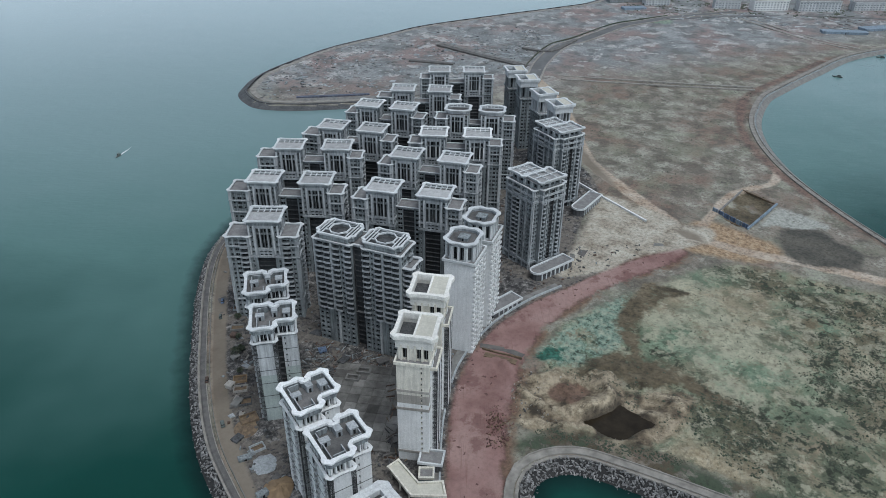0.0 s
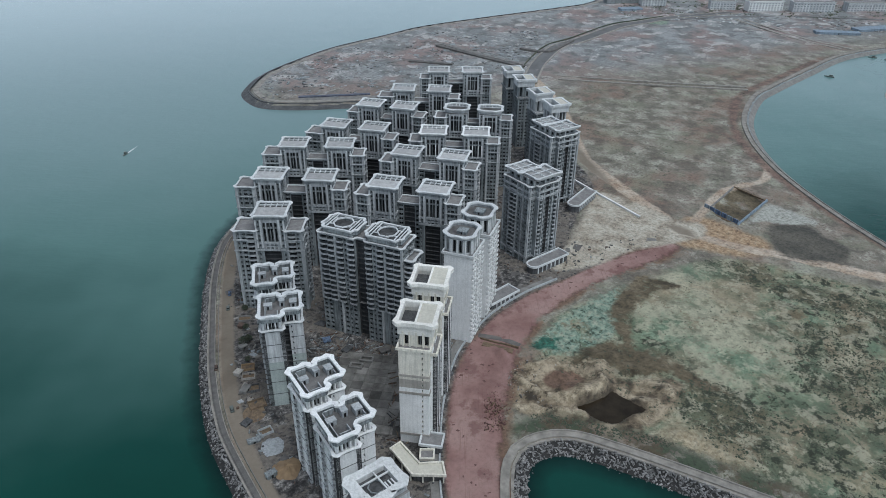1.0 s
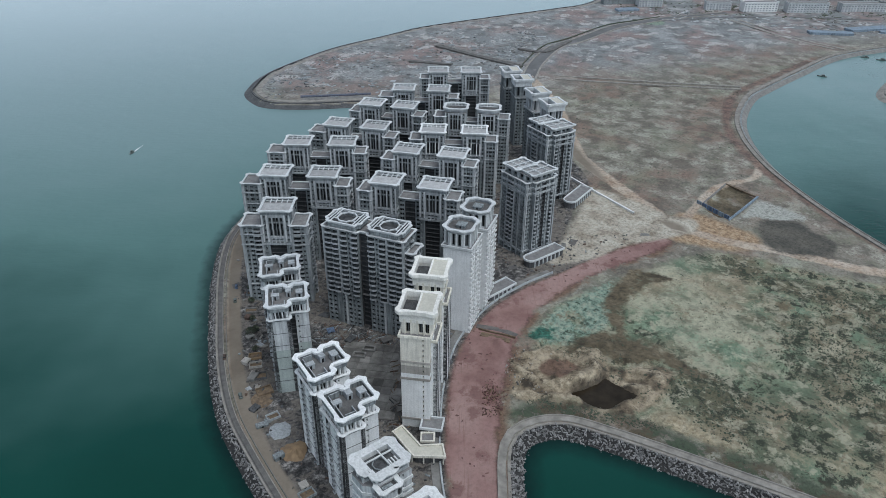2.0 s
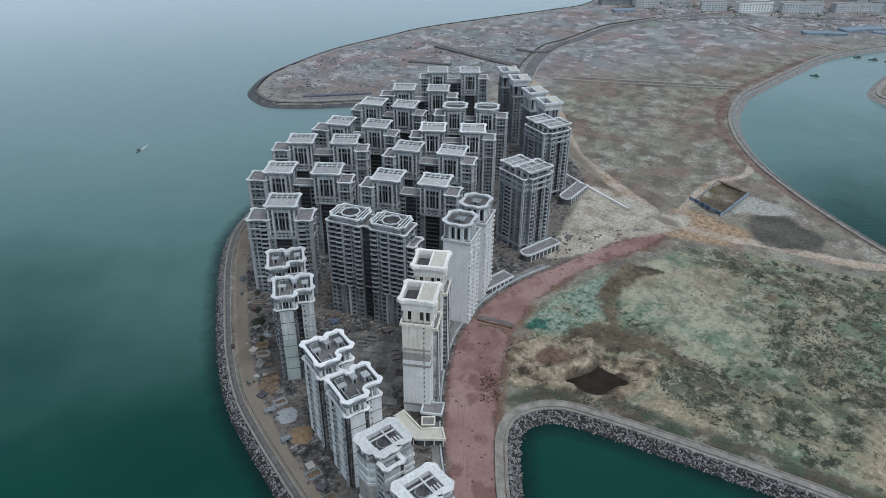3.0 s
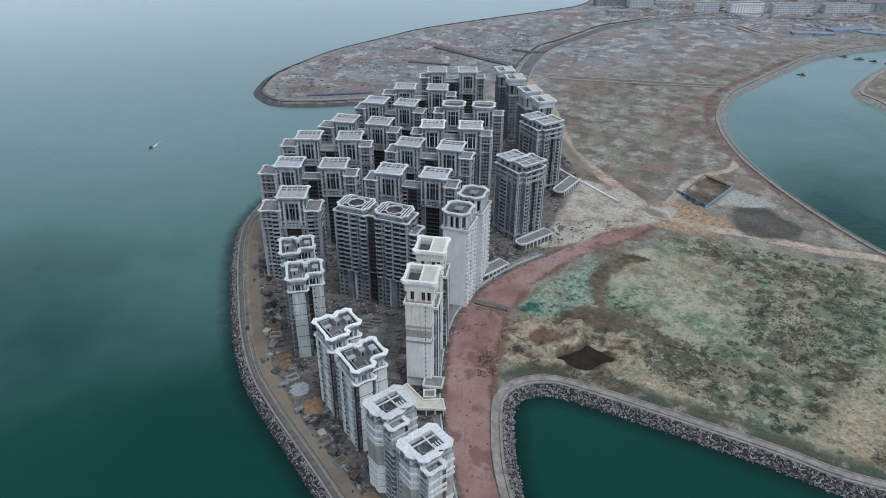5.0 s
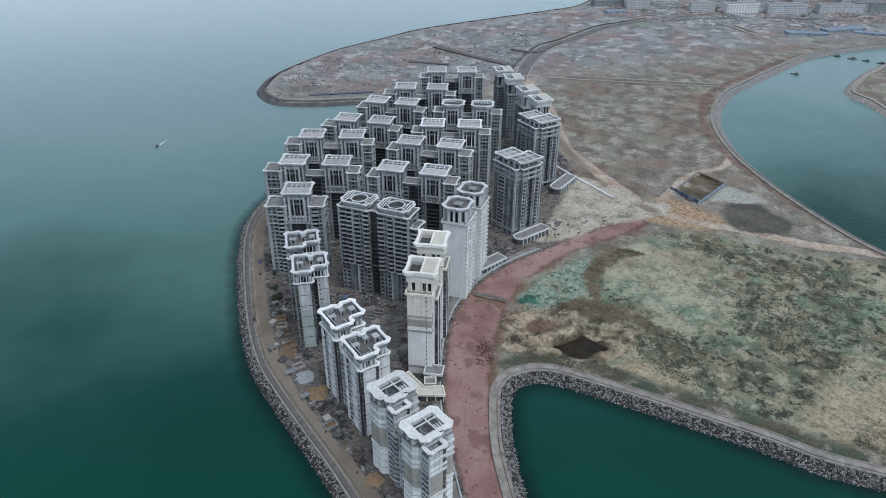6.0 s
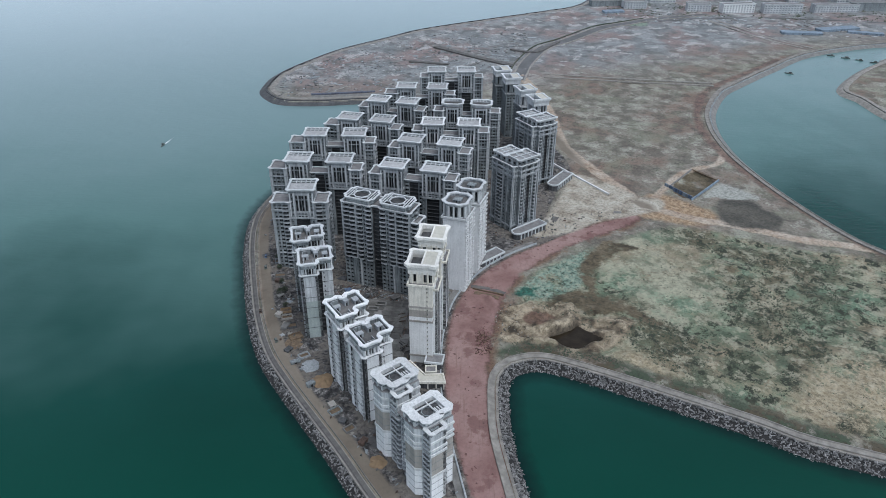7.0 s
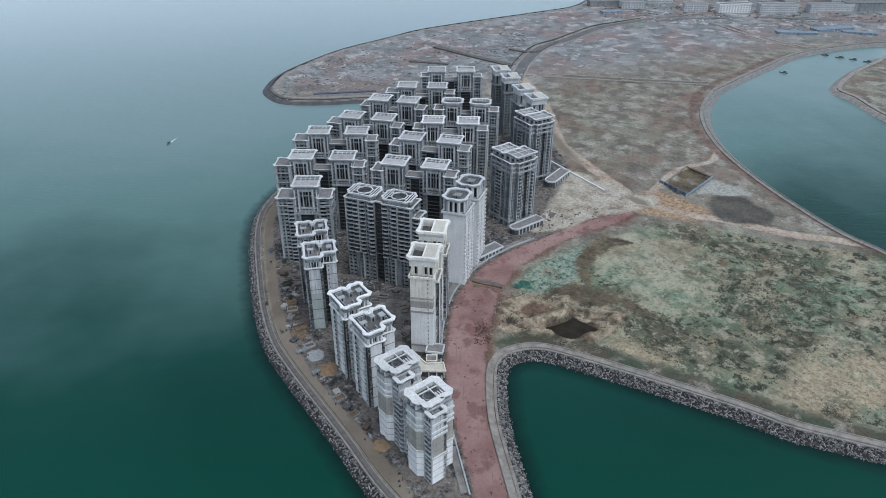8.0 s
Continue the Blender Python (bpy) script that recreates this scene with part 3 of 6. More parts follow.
# ---- mesh kit ----
class Kit:
    """Collects faces with materials for one mesh."""

    def __init__(self):
        self.v, self.f, self.m, self.mats = [], [], [], []

    def slot(self, mat):
        if mat not in self.mats:
            self.mats.append(mat)
        return self.mats.index(mat)

    def face(self, pts, mat):
        k = len(self.v)
        self.v.extend(tuple(p) for p in pts)
        self.f.append(tuple(range(k, k + len(pts))))
        self.m.append(self.slot(mat))

    def prism(self, poly, z0, z1, mat, top=None, grow=0.0):
        """An upright block on a counter-clockwise outline; grow widens its top."""
        n = len(poly)
        hi = outset(poly, grow) if grow else poly
        for i in range(n):
            (x0, y0), (x1, y1), (x2, y2), (x3, y3) = poly[i], poly[(i + 1) % n], hi[(i + 1) % n], hi[i]
            self.face([(x0, y0, z0), (x1, y1, z0), (x2, y2, z1), (x3, y3, z1)], mat)
        self.face([(x, y, z1) for x, y in hi], top or mat)
        self.face([(x, y, z0) for x, y in reversed(poly)], mat)

    def box(self, x0, x1, y0, y1, z0, z1, mat, top=None):
        self.prism([(x0, y0), (x1, y0), (x1, y1), (x0, y1)], z0, z1, mat, top)

    def mesh(self, name):
        me = bpy.data.meshes.new(name)
        me.from_pydata(self.v, [], self.f)
        for mat in self.mats:
            me.materials.append(mat)
        me.polygons.foreach_set("material_index", self.m)
        me.update()
        return me


def part(name, kit, parent, label="", kind=""):
    me = kit.mesh(name) if isinstance(kit, Kit) else kit
    ob = new(name, me)
    ob.parent = parent
    return tagged(ob, label, kind=kind)


def normals(line):
    t = np.gradient(line, axis=0)
    t /= np.linalg.norm(t, axis=1)[:, None]
    return np.column_stack([t[:, 1], -t[:, 0]])


def sweep(name, line, profile, mat, label, category, side=1):
    """Draws a profile of (metres inland, height) along a shore."""
    nrm = normals(line) * side
    kit = Kit()
    for i in range(len(line) - 1):
        for (d0, z0), (d1, z1) in zip(profile[:-1], profile[1:]):
            q = [(*(line[i] + nrm[i] * d0), z0), (*(line[i + 1] + nrm[i + 1] * d0), z0), (*(line[i + 1] + nrm[i + 1] * d1), z1), (*(line[i] + nrm[i] * d1), z1)]
            kit.face(q if side > 0 else q[::-1], mat)
    ob = new(name, kit.mesh(name))
    return tagged(ob, label, category, kind="structure")


def boulder(kit, x, y, z, r, rng, mat):
    a0 = rng.uniform(0, 6.3)
    ring = [(x + r * rng.uniform(0.7, 1.1) * math.cos(a0 + k * 1.257), y + r * rng.uniform(0.7, 1.1) * math.sin(a0 + k * 1.257), z + rng.uniform(-0.3, 0.3) * r) for k in range(5)]
    top = (x + rng.uniform(-0.3, 0.3) * r, y + rng.uniform(-0.3, 0.3) * r, z + r * rng.uniform(0.6, 1.0))
    k = len(kit.v)
    kit.v.extend([*ring, top])
    s = kit.slot(mat)
    for i in range(5):
        kit.f.append((k + i, k + (i + 1) % 5, k + 5))
        kit.m.append(s)
    kit.f.append((k + 4, k + 3, k + 2, k + 1, k))
    kit.m.append(s)


def bar(kit, x, y, z, rng):
    """One limb of a concrete armour unit, tipped at random."""
    a, e, L, r = rng.uniform(0, 6.3), rng.uniform(-0.5, 0.9), rng.uniform(0.6, 1.1), rng.uniform(0.2, 0.32)
    u = np.array([math.cos(a) * math.cos(e), math.sin(a) * math.cos(e), math.sin(e)])
    v = np.array([-math.sin(a), math.cos(a), 0.0])
    w = np.cross(u, v)
    c, k, s = np.array([x, y, z]), len(kit.v), kit.slot(STONE)
    for end, g in ((-1, 0.8), (1, 1.0)):
        for p, q in ((-1, -1), (1, -1), (1, 1), (-1, 1)):
            kit.v.append(tuple(c + u * L * end + (v * p + w * q) * r * g))
    for f in ((0, 1, 5, 4), (1, 2, 6, 5), (2, 3, 7, 6), (3, 0, 4, 7), (0, 3, 2, 1), (4, 5, 6, 7)):
        kit.f.append(tuple(k + i for i in f))
        kit.m.append(s)


def rock_slope(line, side, width, per_metre, seed, label):
    rng = random.Random(seed)
    nrm = normals(line) * side
    kit = Kit()
    for i in range(len(line) - 1):
        w = line[i + 1] - line[i]
        L = np.linalg.norm(w)
        for _ in range(int(L * per_metre + rng.random())):
            u, d = rng.random(), rng.uniform(-1.2, width)
            q = line[i] + w * u + nrm[i] * d
            z = -0.3 + 4.0 * d / width + rng.uniform(-0.1, 0.4)
            if rng.random() < 0.3:
                boulder(kit, q[0], q[1], z, rng.uniform(0.5, 0.9), rng, STONE)
            else:
                bar(kit, q[0], q[1], z + 0.3, rng)
    tagged(new("breakwater_rocks", kit.mesh("breakwater_rocks")), label, "rocks", kind="stuff")


near_west = WEST[(WEST[:, 1] < 560) & (WEST[:, 1] > 75)]
near_bay = BAY[:-5]
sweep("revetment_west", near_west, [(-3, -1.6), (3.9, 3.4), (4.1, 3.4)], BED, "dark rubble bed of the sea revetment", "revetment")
sweep("sea_wall_west", near_west, [(3.9, 3.2), (3.9, 4.9), (4.6, 4.9), (4.6, 4.2), (4.9, 4.2)], QUAY_PALE, "weathered grey concrete sea wall above the rocks", "sea wall")
sweep("promenade_west", near_west, [(4.9, 4.2), (5.3, 3.9), (5.7, 4.16), (7.7, 4.16)], PAVE, "grey unfinished promenade with a drain along it", "promenade")
sweep("kerb_west", near_west, [(7.7, 3.8), (7.7, 4.45), (8.1, 4.45), (8.1, 4.0)], QUAY_PALE, "narrow pale kerb along the promenade", "kerb")
sweep("planting_strip_west", near_west, [(8.1, 4.02), (8.4, 3.85), (9.1, 3.9), (9.5, 4.05)], LEAF, "dark weedy planting strip by the promenade", "planting strip")
sweep("parapet_west", near_west, [(9.5, 3.6), (9.5, 4.7), (9.8, 4.7), (9.8, 3.6)], QUAY, "low concrete parapet along the dirt road", "parapet")
rock_slope(near_west, 1, 3.9, 6.0, 11, "piled grey armour stones along the sea edge")
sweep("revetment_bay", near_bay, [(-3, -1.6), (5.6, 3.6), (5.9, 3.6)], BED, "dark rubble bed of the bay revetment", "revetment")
sweep("quay_bay", near_bay, [(5.6, 3.2), (5.6, 4.3), (6.0, 4.3), (6.0, 4.1), (7.0, 4.1), (7.0, 3.5), (7.5, 3.5), (7.6, 4.5), (8.0, 4.5), (8.05, 4.35), (11.0, 4.35), (11.0, 5.0), (11.5, 5.0), (11.5, 3.6)], QUAY_PALE, "stepped pale concrete quay round the bay", "quay")
rock_slope(near_bay, 1, 5.6, 8.5, 12, "piled grey armour stones round the bay")
sweep("revetment_cape", CAPE[:-8], [(-3, -1.5), (8, 3.8), (8, 4.6), (10, 4.6), (10, 4.2)], DARK_CONCRETE, "grey stone revetment of the cape", "revetment")
sweep("path_cape", CAPE[:-8], [(13, 3.9), (13, 4.3), (19, 4.3), (19, 3.9)], QUAY_PALE, "pale shore path round the cape", "path")
sweep("revetment_lake", LAKE, [(-3, -1.5), (4.6, 3.3), (4.8, 3.3)], QUAY, "sloped grey stone lake bank", "revetment", -1)
sweep("lower_path_lake", LAKE, [(4.8, 3.3), (7.0, 3.35), (7.0, 4.0)], CONCRETE, "grey lower path along the lake", "path", -1)
sweep("path_lake", LAKE, [(7.0, 3.7), (7.0, 5.1), (7.6, 5.1), (7.6, 4.5), (11.4, 4.5), (11.4, 4.9), (11.8, 4.9), (11.8, 3.6)], QUAY_PALE, "pale concrete path on the lake bank", "path", -1)
sweep("revetment_islet", np.vstack([ISLET, ISLET[:1]]), [(-3, -1.5), (5, 3.4), (7, 3.5), (7, 4.8), (12, 4.6), (12, 3.6)], QUAY_PALE, "pale concrete bank of the islet", "revetment", -1)

# ---- towers: bare concrete shells with real openings ----
FLOOR = 3.0
SCREED = weathered("pale roof screed", (0.50, 0.50, 0.495), (0.35, 0.35, 0.345), coarse=0.3, streak=0.08, vary=0.3)
# dark floor tone; in the roof wells it also stands in for shade
TERRACE = weathered("dark terrace screed", (0.20, 0.195, 0.19), (0.09, 0.088, 0.088), coarse=0.25, streak=0.0, vary=0.3)
PAPER = weathered("pale roofing board", (0.60, 0.58, 0.50), (0.50, 0.48, 0.41), coarse=0.4, streak=0.1)
# near-black tone that paints the shade inside the deep facade bays
SHADE = weathered("shaded inner wall", (0.055, 0.06, 0.064), (0.025, 0.028, 0.03), streak=0.2)
BASE = 4.0
PANES = {}
SLABS = {}


def pane_mesh(w, h):
    key = (round(w, 1), round(h, 1))
    if key not in PANES:
        k = Kit()
        # a near-black sheet fills the hole where only shade would be
        k.face([(-w / 2, 0, 0), (w / 2, 0, 0), (w / 2, 0, h), (-w / 2, 0, h)], UNLIT_PANE)
        k.box(-w / 2, w / 2, -0.12, 0.0, 0.0, 0.12, CONCRETE)
        k.box(-0.06, 0.06, -0.1, 0.0, 0.12, h, CONCRETE)
        PANES[key] = k.mesh("window")
    return PANES[key]


def balcony_mesh(w, deep, mat, bowed):
    key = (round(w, 1), deep, mat.name, bowed)
    if key not in SLABS:
        k = Kit()
        n = 6 if bowed else 1
        out = [(-w / 2, 0)] + [(-w / 2 + w * i / n, -deep * (0.72 + 0.28 * math.sin(math.pi * i / n))) for i in range(n + 1)] + [(w / 2, 0)]
        k.prism(out, 0, 0.2, mat)
        for (x0, y0), (x1, y1) in zip(out[:-1], out[1:]):
            inner = [(x1 * 0.94, y1 * 0.86), (x0 * 0.94, y0 * 0.86)]
            k.prism([(x0, y0), (x1, y1), *inner], 0.2, 1.05, mat)
        SLABS[key] = k.mesh("balcony")
    return SLABS[key]


class Tower:
    """Gathers the walls, openings and balconies of one building in its own frame."""

    def __init__(self, name, x, y, turn, label, group="", single=220):
        self.root = new(name)
        self.root.empty_display_size = 4
        self.root.matrix_world = pose(x, y, BASE, 0, 0, turn)
        tagged(self.root, label, "apartment building", group)
        self.walls, self.rest, self.single = Kit(), Kit(), single
        self.count = 0

    def opening(self, p, u, nrm, w, h, z):
        """A window in a recess at plan point p; u runs along the wall, nrm outwards."""
        m = Matrix(((u[0], -nrm[0], 0, p[0]), (u[1], -nrm[1], 0, p[1]), (0, 0, 1, z), (0, 0, 0, 1)))
        if self.count < self.single and nrm[1] < -0.5:
            ob = new("window", pane_mesh(w, h))
            ob.parent, ob.matrix_basis = self.root, m
            self.count += 1
        else:
            me = pane_mesh(w, h)
            for poly in me.polygons:
                self.rest.face([m @ me.vertices[i].co for i in poly.vertices], me.materials[poly.material_index])

    def balcony(self, p, u, nrm, w, deep, z, mat, bowed):
        m = Matrix(((u[0], -nrm[0], 0, p[0]), (u[1], -nrm[1], 0, p[1]), (0, 0, 1, z), (0, 0, 0, 1)))
        ob = new("balcony", balcony_mesh(w, deep, mat, bowed))
        ob.parent, ob.matrix_basis = self.root, m

    def wall(self, a, b, z0, z1, bays, mat, bands=(), trim=None, bowed=True):
        """A wall from a to b, outside to its right. bays: w window, n narrow window, b balcony, p proud pier, d dark recess with slabs, s plain, t tall window."""
        a, b = np.array(a, float), np.array(b, float)
        L = np.linalg.norm(b - a)
        u = (b - a) / L
        nrm = np.array([u[1], -u[0]])
        weight = {"w": 1.0, "n": 0.7, "b": 1.25, "p": 0.35, "d": 1.6, "s": 1.0, "t": 1.0, "l": 0.5}
        total = sum(weight[c] for c in bays)
        k, trim = self.walls, trim or mat

        def skin(s0, s1, h0, h1, out=0.0):
            cuts = [h0] + [zb for zb, _ in bands if h0 < zb < h1] + [h1]
            for c0, c1 in zip(cuts[:-1], cuts[1:]):
                use = mat
                for zb, mm in bands:
                    if (c0 + c1) / 2 < zb:
                        use = mm
                        break
                q0, q1 = a + u * s0 + nrm * out, a + u * s1 + nrm * out
                k.face([(*q0, c0), (*q1, c0), (*q1, c1), (*q0, c1)], use)

        def quad(q0, q1, h0, h1, use):
            k.face([(*q0, h0), (*q1, h0), (*q1, h1), (*q0, h1)], use)

        s = 0.0
        floors = max(1, int(round((z1 - z0) / FLOOR)))
        fh = (z1 - z0) / floors
        for c in bays:
            w = L * weight[c] / total
            s0, s1 = s, s + w
            s = s1
            mid = a + u * (s0 + s1) / 2
            if c in "sl":
                skin(s0, s1, z0, z1)
            elif c == "p":
                q0, q1 = a + u * s0, a + u * s1
                quad(q0 + nrm * 0.55, q1 + nrm * 0.55, z0, z1, trim)
                quad(q0, q0 + nrm * 0.55, z0, z1, trim)
                quad(q1 + nrm * 0.55, q1, z0, z1, trim)
                k.face([(*(q0), z1), (*(q0 + nrm * 0.55), z1), (*(q1 + nrm * 0.55), z1), (*q1, z1)], trim)
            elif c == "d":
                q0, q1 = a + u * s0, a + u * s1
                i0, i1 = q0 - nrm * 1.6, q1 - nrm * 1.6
                # back, sides and slabs coloured dark in place of the recess's shade
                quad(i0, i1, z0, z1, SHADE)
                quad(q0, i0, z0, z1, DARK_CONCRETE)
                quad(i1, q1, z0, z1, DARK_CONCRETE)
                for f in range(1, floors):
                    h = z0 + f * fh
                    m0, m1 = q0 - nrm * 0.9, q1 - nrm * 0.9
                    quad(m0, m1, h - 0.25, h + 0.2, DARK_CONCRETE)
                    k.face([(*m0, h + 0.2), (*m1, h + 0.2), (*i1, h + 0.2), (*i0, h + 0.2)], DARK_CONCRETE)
            else:
                share, low, high, deep = {"w": (0.66, 0.24, 0.86, 1.0), "n": (0.56, 0.28, 0.82, 0.9), "b": (0.92, 0.06, 0.92, 1.8), "t": (0.84, 0.04, 0.96, 1.3)}[c]
                g = w * (1 - share) / 2
                skin(s0, s0 + g, z0, z1)
                skin(s1 - g, s1, z0, z1)
                e0, e1 = a + u * (s0 + g), a + u * (s1 - g)
                i0, i1 = e0 - nrm * deep, e1 - nrm * deep
                prev = z0
                count, fq = (1, z1 - z0) if c == "t" else (floors, fh)
                for f in range(count):
                    h0, h1 = z0 + f * fq + low * fq, z0 + f * fq + high * fq
                    skin(s0 + g, s1 - g, prev, h0)
                    prev = h1
                    quad(e0, i0, h0, h1, mat)
                    quad(i1, e1, h0, h1, mat)
                    k.face([(*e0, h0), (*e1, h0), (*i1, h0), (*i0, h0)], mat)
                    k.face([(*e0, h1), (*i0, h1), (*i1, h1), (*e1, h1)], mat)
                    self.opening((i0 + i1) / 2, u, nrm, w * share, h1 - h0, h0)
                    if c == "b":
                        self.balcony(mid, u, nrm, w * 0.96, 1.3, z0 + f * fh - 0.1, trim, bowed)
                skin(s0 + g, s1 - g, prev, z1)

    def shell(self, poly, z0, z1, bays, mat, bands=(), trim=None, roof=ROOF, bowed=True):
        """Walls round a counter-clockwise outline and a roof slab. bays: one string a side, or one for all."""
        n = len(poly)
        for i in range(n):
            a, b = poly[i], poly[(i + 1) % n]
            pat = bays[i % len(bays)] if isinstance(bays, (list, tuple)) else bays
            if pat == "auto":
                L = math.dist(a, b)
                pat = "s" if L < 2.2 else "w" * max(1, int(L / 3.3))
            self.wall(a, b, z0, z1, pat, mat, bands, trim, bowed)
        self.walls.face([(x, y, z1) for x, y in poly], roof)

    def done(self):
        part("shell", self.walls, self.root)
        if self.rest.f:
            part("window_rest", self.rest, self.root, kind="stuff")
        return self.root


def rect(x0, x1, y0, y1):
    return [(x0, y0), (x1, y0), (x1, y1), (x0, y1)]


def flared(poly, flare, reach=3.2, step=0.7, soft=0.55):
    """The outline cut fine, its outward corners drawn out in a curve and rounded."""
    n, out = len(poly), []
    for i in range(n):
        a, b = np.array(poly[i], float), np.array(poly[(i + 1) % n], float)
        z, c = np.array(poly[i - 1], float), np.array(poly[(i + 2) % n], float)
        w = b - a
        L = np.linalg.norm(w)
        u = w / L
        nrm = np.array([u[1], -u[0]])
        turn_a = np.cross(a - z, w) > 0
        turn_b = np.cross(w, c - b) > 0
        r = min(soft, L * 0.3)
        k = max(2, int((L - 2 * r) / step))
        for j in range(k + 1):
            s = r + (L - 2 * r) * j / k
            f = 0.0
            if turn_a:
                f += (0.5 + 0.5 * math.cos(math.pi * min(1.0, (s - r) / reach)))
            if turn_b:
                f += (0.5 + 0.5 * math.cos(math.pi * min(1.0, (L - r - s) / reach)))
            out.append(tuple(a + u * s + nrm * flare * f))
    return out


def crown(kit, poly, z0, z1, mat, band=1.3, flare=1.0, spread=1.0, floor=None, floor_mat=ROOF, cover=(), wall=None, thick=1.1, cover_mat=None, soft=0.55):
    """A roof crown: set-back wall, coved soffit, flat coping with drawn-out corners, open well inside. cover: roofed rectangles."""
    fine = flared(poly, 0.0, soft=soft)
    top = flared(poly, flare, soft=soft)
    wall = wall or mat
    n = len(fine)
    nr = []
    for i in range(n):
        t = np.array(fine[(i + 1) % n]) - np.array(fine[i - 1])
        t = t / max(np.linalg.norm(t), 1e-6)
        nr.append(np.array([t[1], -t[0]]))
    low = [tuple(np.array(fine[i]) - nr[i] * 0.35) for i in range(n)]
    lip = [tuple(np.array(top[i]) + nr[i] * spread) for i in range(n)]
    mid = [tuple(np.array(low[i]) * 0.55 + np.array(lip[i]) * 0.45) for i in range(n)]
    inn = [tuple(np.array(fine[i]) - nr[i] * band) for i in range(n)]
    back = [tuple(np.array(fine[i]) - nr[i] * (band - 0.3)) for i in range(n)]
    thick = min(thick, (z1 - z0) * 0.45)
    zt = z1 - thick
    zm = max(z0, zt - 0.9)
    zr = zt + thick * 0.45
    fl = floor if floor is not None else z0
    rows = [((low, z0), (low, zm), wall), ((low, zm), (mid, zr - 0.25), mat), ((mid, zr - 0.25), (lip, zr), mat), ((lip, zr), (lip, z1), mat), ((lip, z1), (inn, z1), mat), ((inn, z1), (inn, zt), mat), ((inn, zt), (back, zt), mat),
            ((back, zt), (back, fl), wall)]
    for i in range(n):
        j = (i + 1) % n
        for (r0, h0), (r1, h1), use in rows:
            kit.face([(*r0[i], h0), (*r0[j], h0), (*r1[j], h1), (*r1[i], h1)], use)
    kit.face([(x, y, fl) for x, y in back], floor_mat)
    for x0, x1, y0, y1 in cover:
        kit.box(x0, x1, y0, y1, z1 - 1.0, z1 - 0.45, mat, cover_mat or floor_mat)


def cornice(kit, poly, z, mat, out=0.9, high=0.9):
    """A moulded band round an outline: sloped soffit, flat edge and a parapet."""
    a, b, c = outset(poly, 0.02), outset(poly, out), outset(poly, out - 0.75)
    n = len(poly)
    for i in range(n):
        j = (i + 1) % n
        for (r0, h0), (r1, h1) in (((a, z - high), (b, z - 0.35)), ((b, z - 0.35), (b, z + 0.9)), ((b, z + 0.9), (c, z + 0.9)), ((c, z + 0.9), (c, z + 0.02))):
            kit.face([(*r0[i], h0), (*r0[j], h0), (*r1[j], h1), (*r1[i], h1)], mat)


def seam(kit, poly, z, mat, out=0.05, high=0.4):
    """A narrow flat band round an outline."""
    a = outset(poly, out)
    n = len(poly)
    for i in range(n):
        j = (i + 1) % n
        kit.face([(*a[i], z), (*a[j], z), (*a[j], z + high), (*a[i], z + high)], mat)
        kit.face([(*a[i], z + high), (*a[j], z + high), (*poly[j], z + high), (*poly[i], z + high)], mat)


def beam(parent, x0, x1, y0, y1, z0, z1, mat):
    k = Kit()
    k.box(x0, x1, y0, y1, z0, z1, mat)
    return part("beam", k, parent)


def terrace(root, poly, z, mat, name="wing_parapet", flare=0.9, high=1.5):
    """An open roof terrace: coved parapet with drawn-out corners round a sunk dark floor."""
    k = Kit()
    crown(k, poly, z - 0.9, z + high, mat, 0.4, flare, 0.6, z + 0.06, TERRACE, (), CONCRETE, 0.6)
    return part(name, k, root)


def ring_beam(parent, cx, cy, r, z0, z1, wide, mat, squash=1.0):
    """An eight-sided ring of beams."""
    k = Kit()
    for i in range(8):
        a, b = (i - 0.5) * math.pi / 4, (i + 0.5) * math.pi / 4
        k.prism([(cx + q * math.cos(c), cy + squash * q * math.sin(c)) for q, c in ((r, a), (r + wide, a), (r + wide, b), (r, b))], z0, z1, mat)
    return part("ring_beam", k, parent)


def clutter(root, spots, z, mat, name="roof_hut"):
    """Small stair heads and plinths left on an open roof."""
    for x0, x1, y0, y1, h in spots:
        k = Kit()
        k.box(x0, x1, y0, y1, z, z + h, mat, ROOF)
        k.box(x0 - 0.15, x1 + 0.15, y0 - 0.15, y1 + 0.15, z + h, z + h + 0.18, mat)
        k.box((x0 + x1) / 2 - 0.45, (x0 + x1) / 2 + 0.45, y0 - 0.02, y0 + 0.05, z, z + min(2.0, h * 0.8), UNLIT_PANE)
        part(name, k, root)


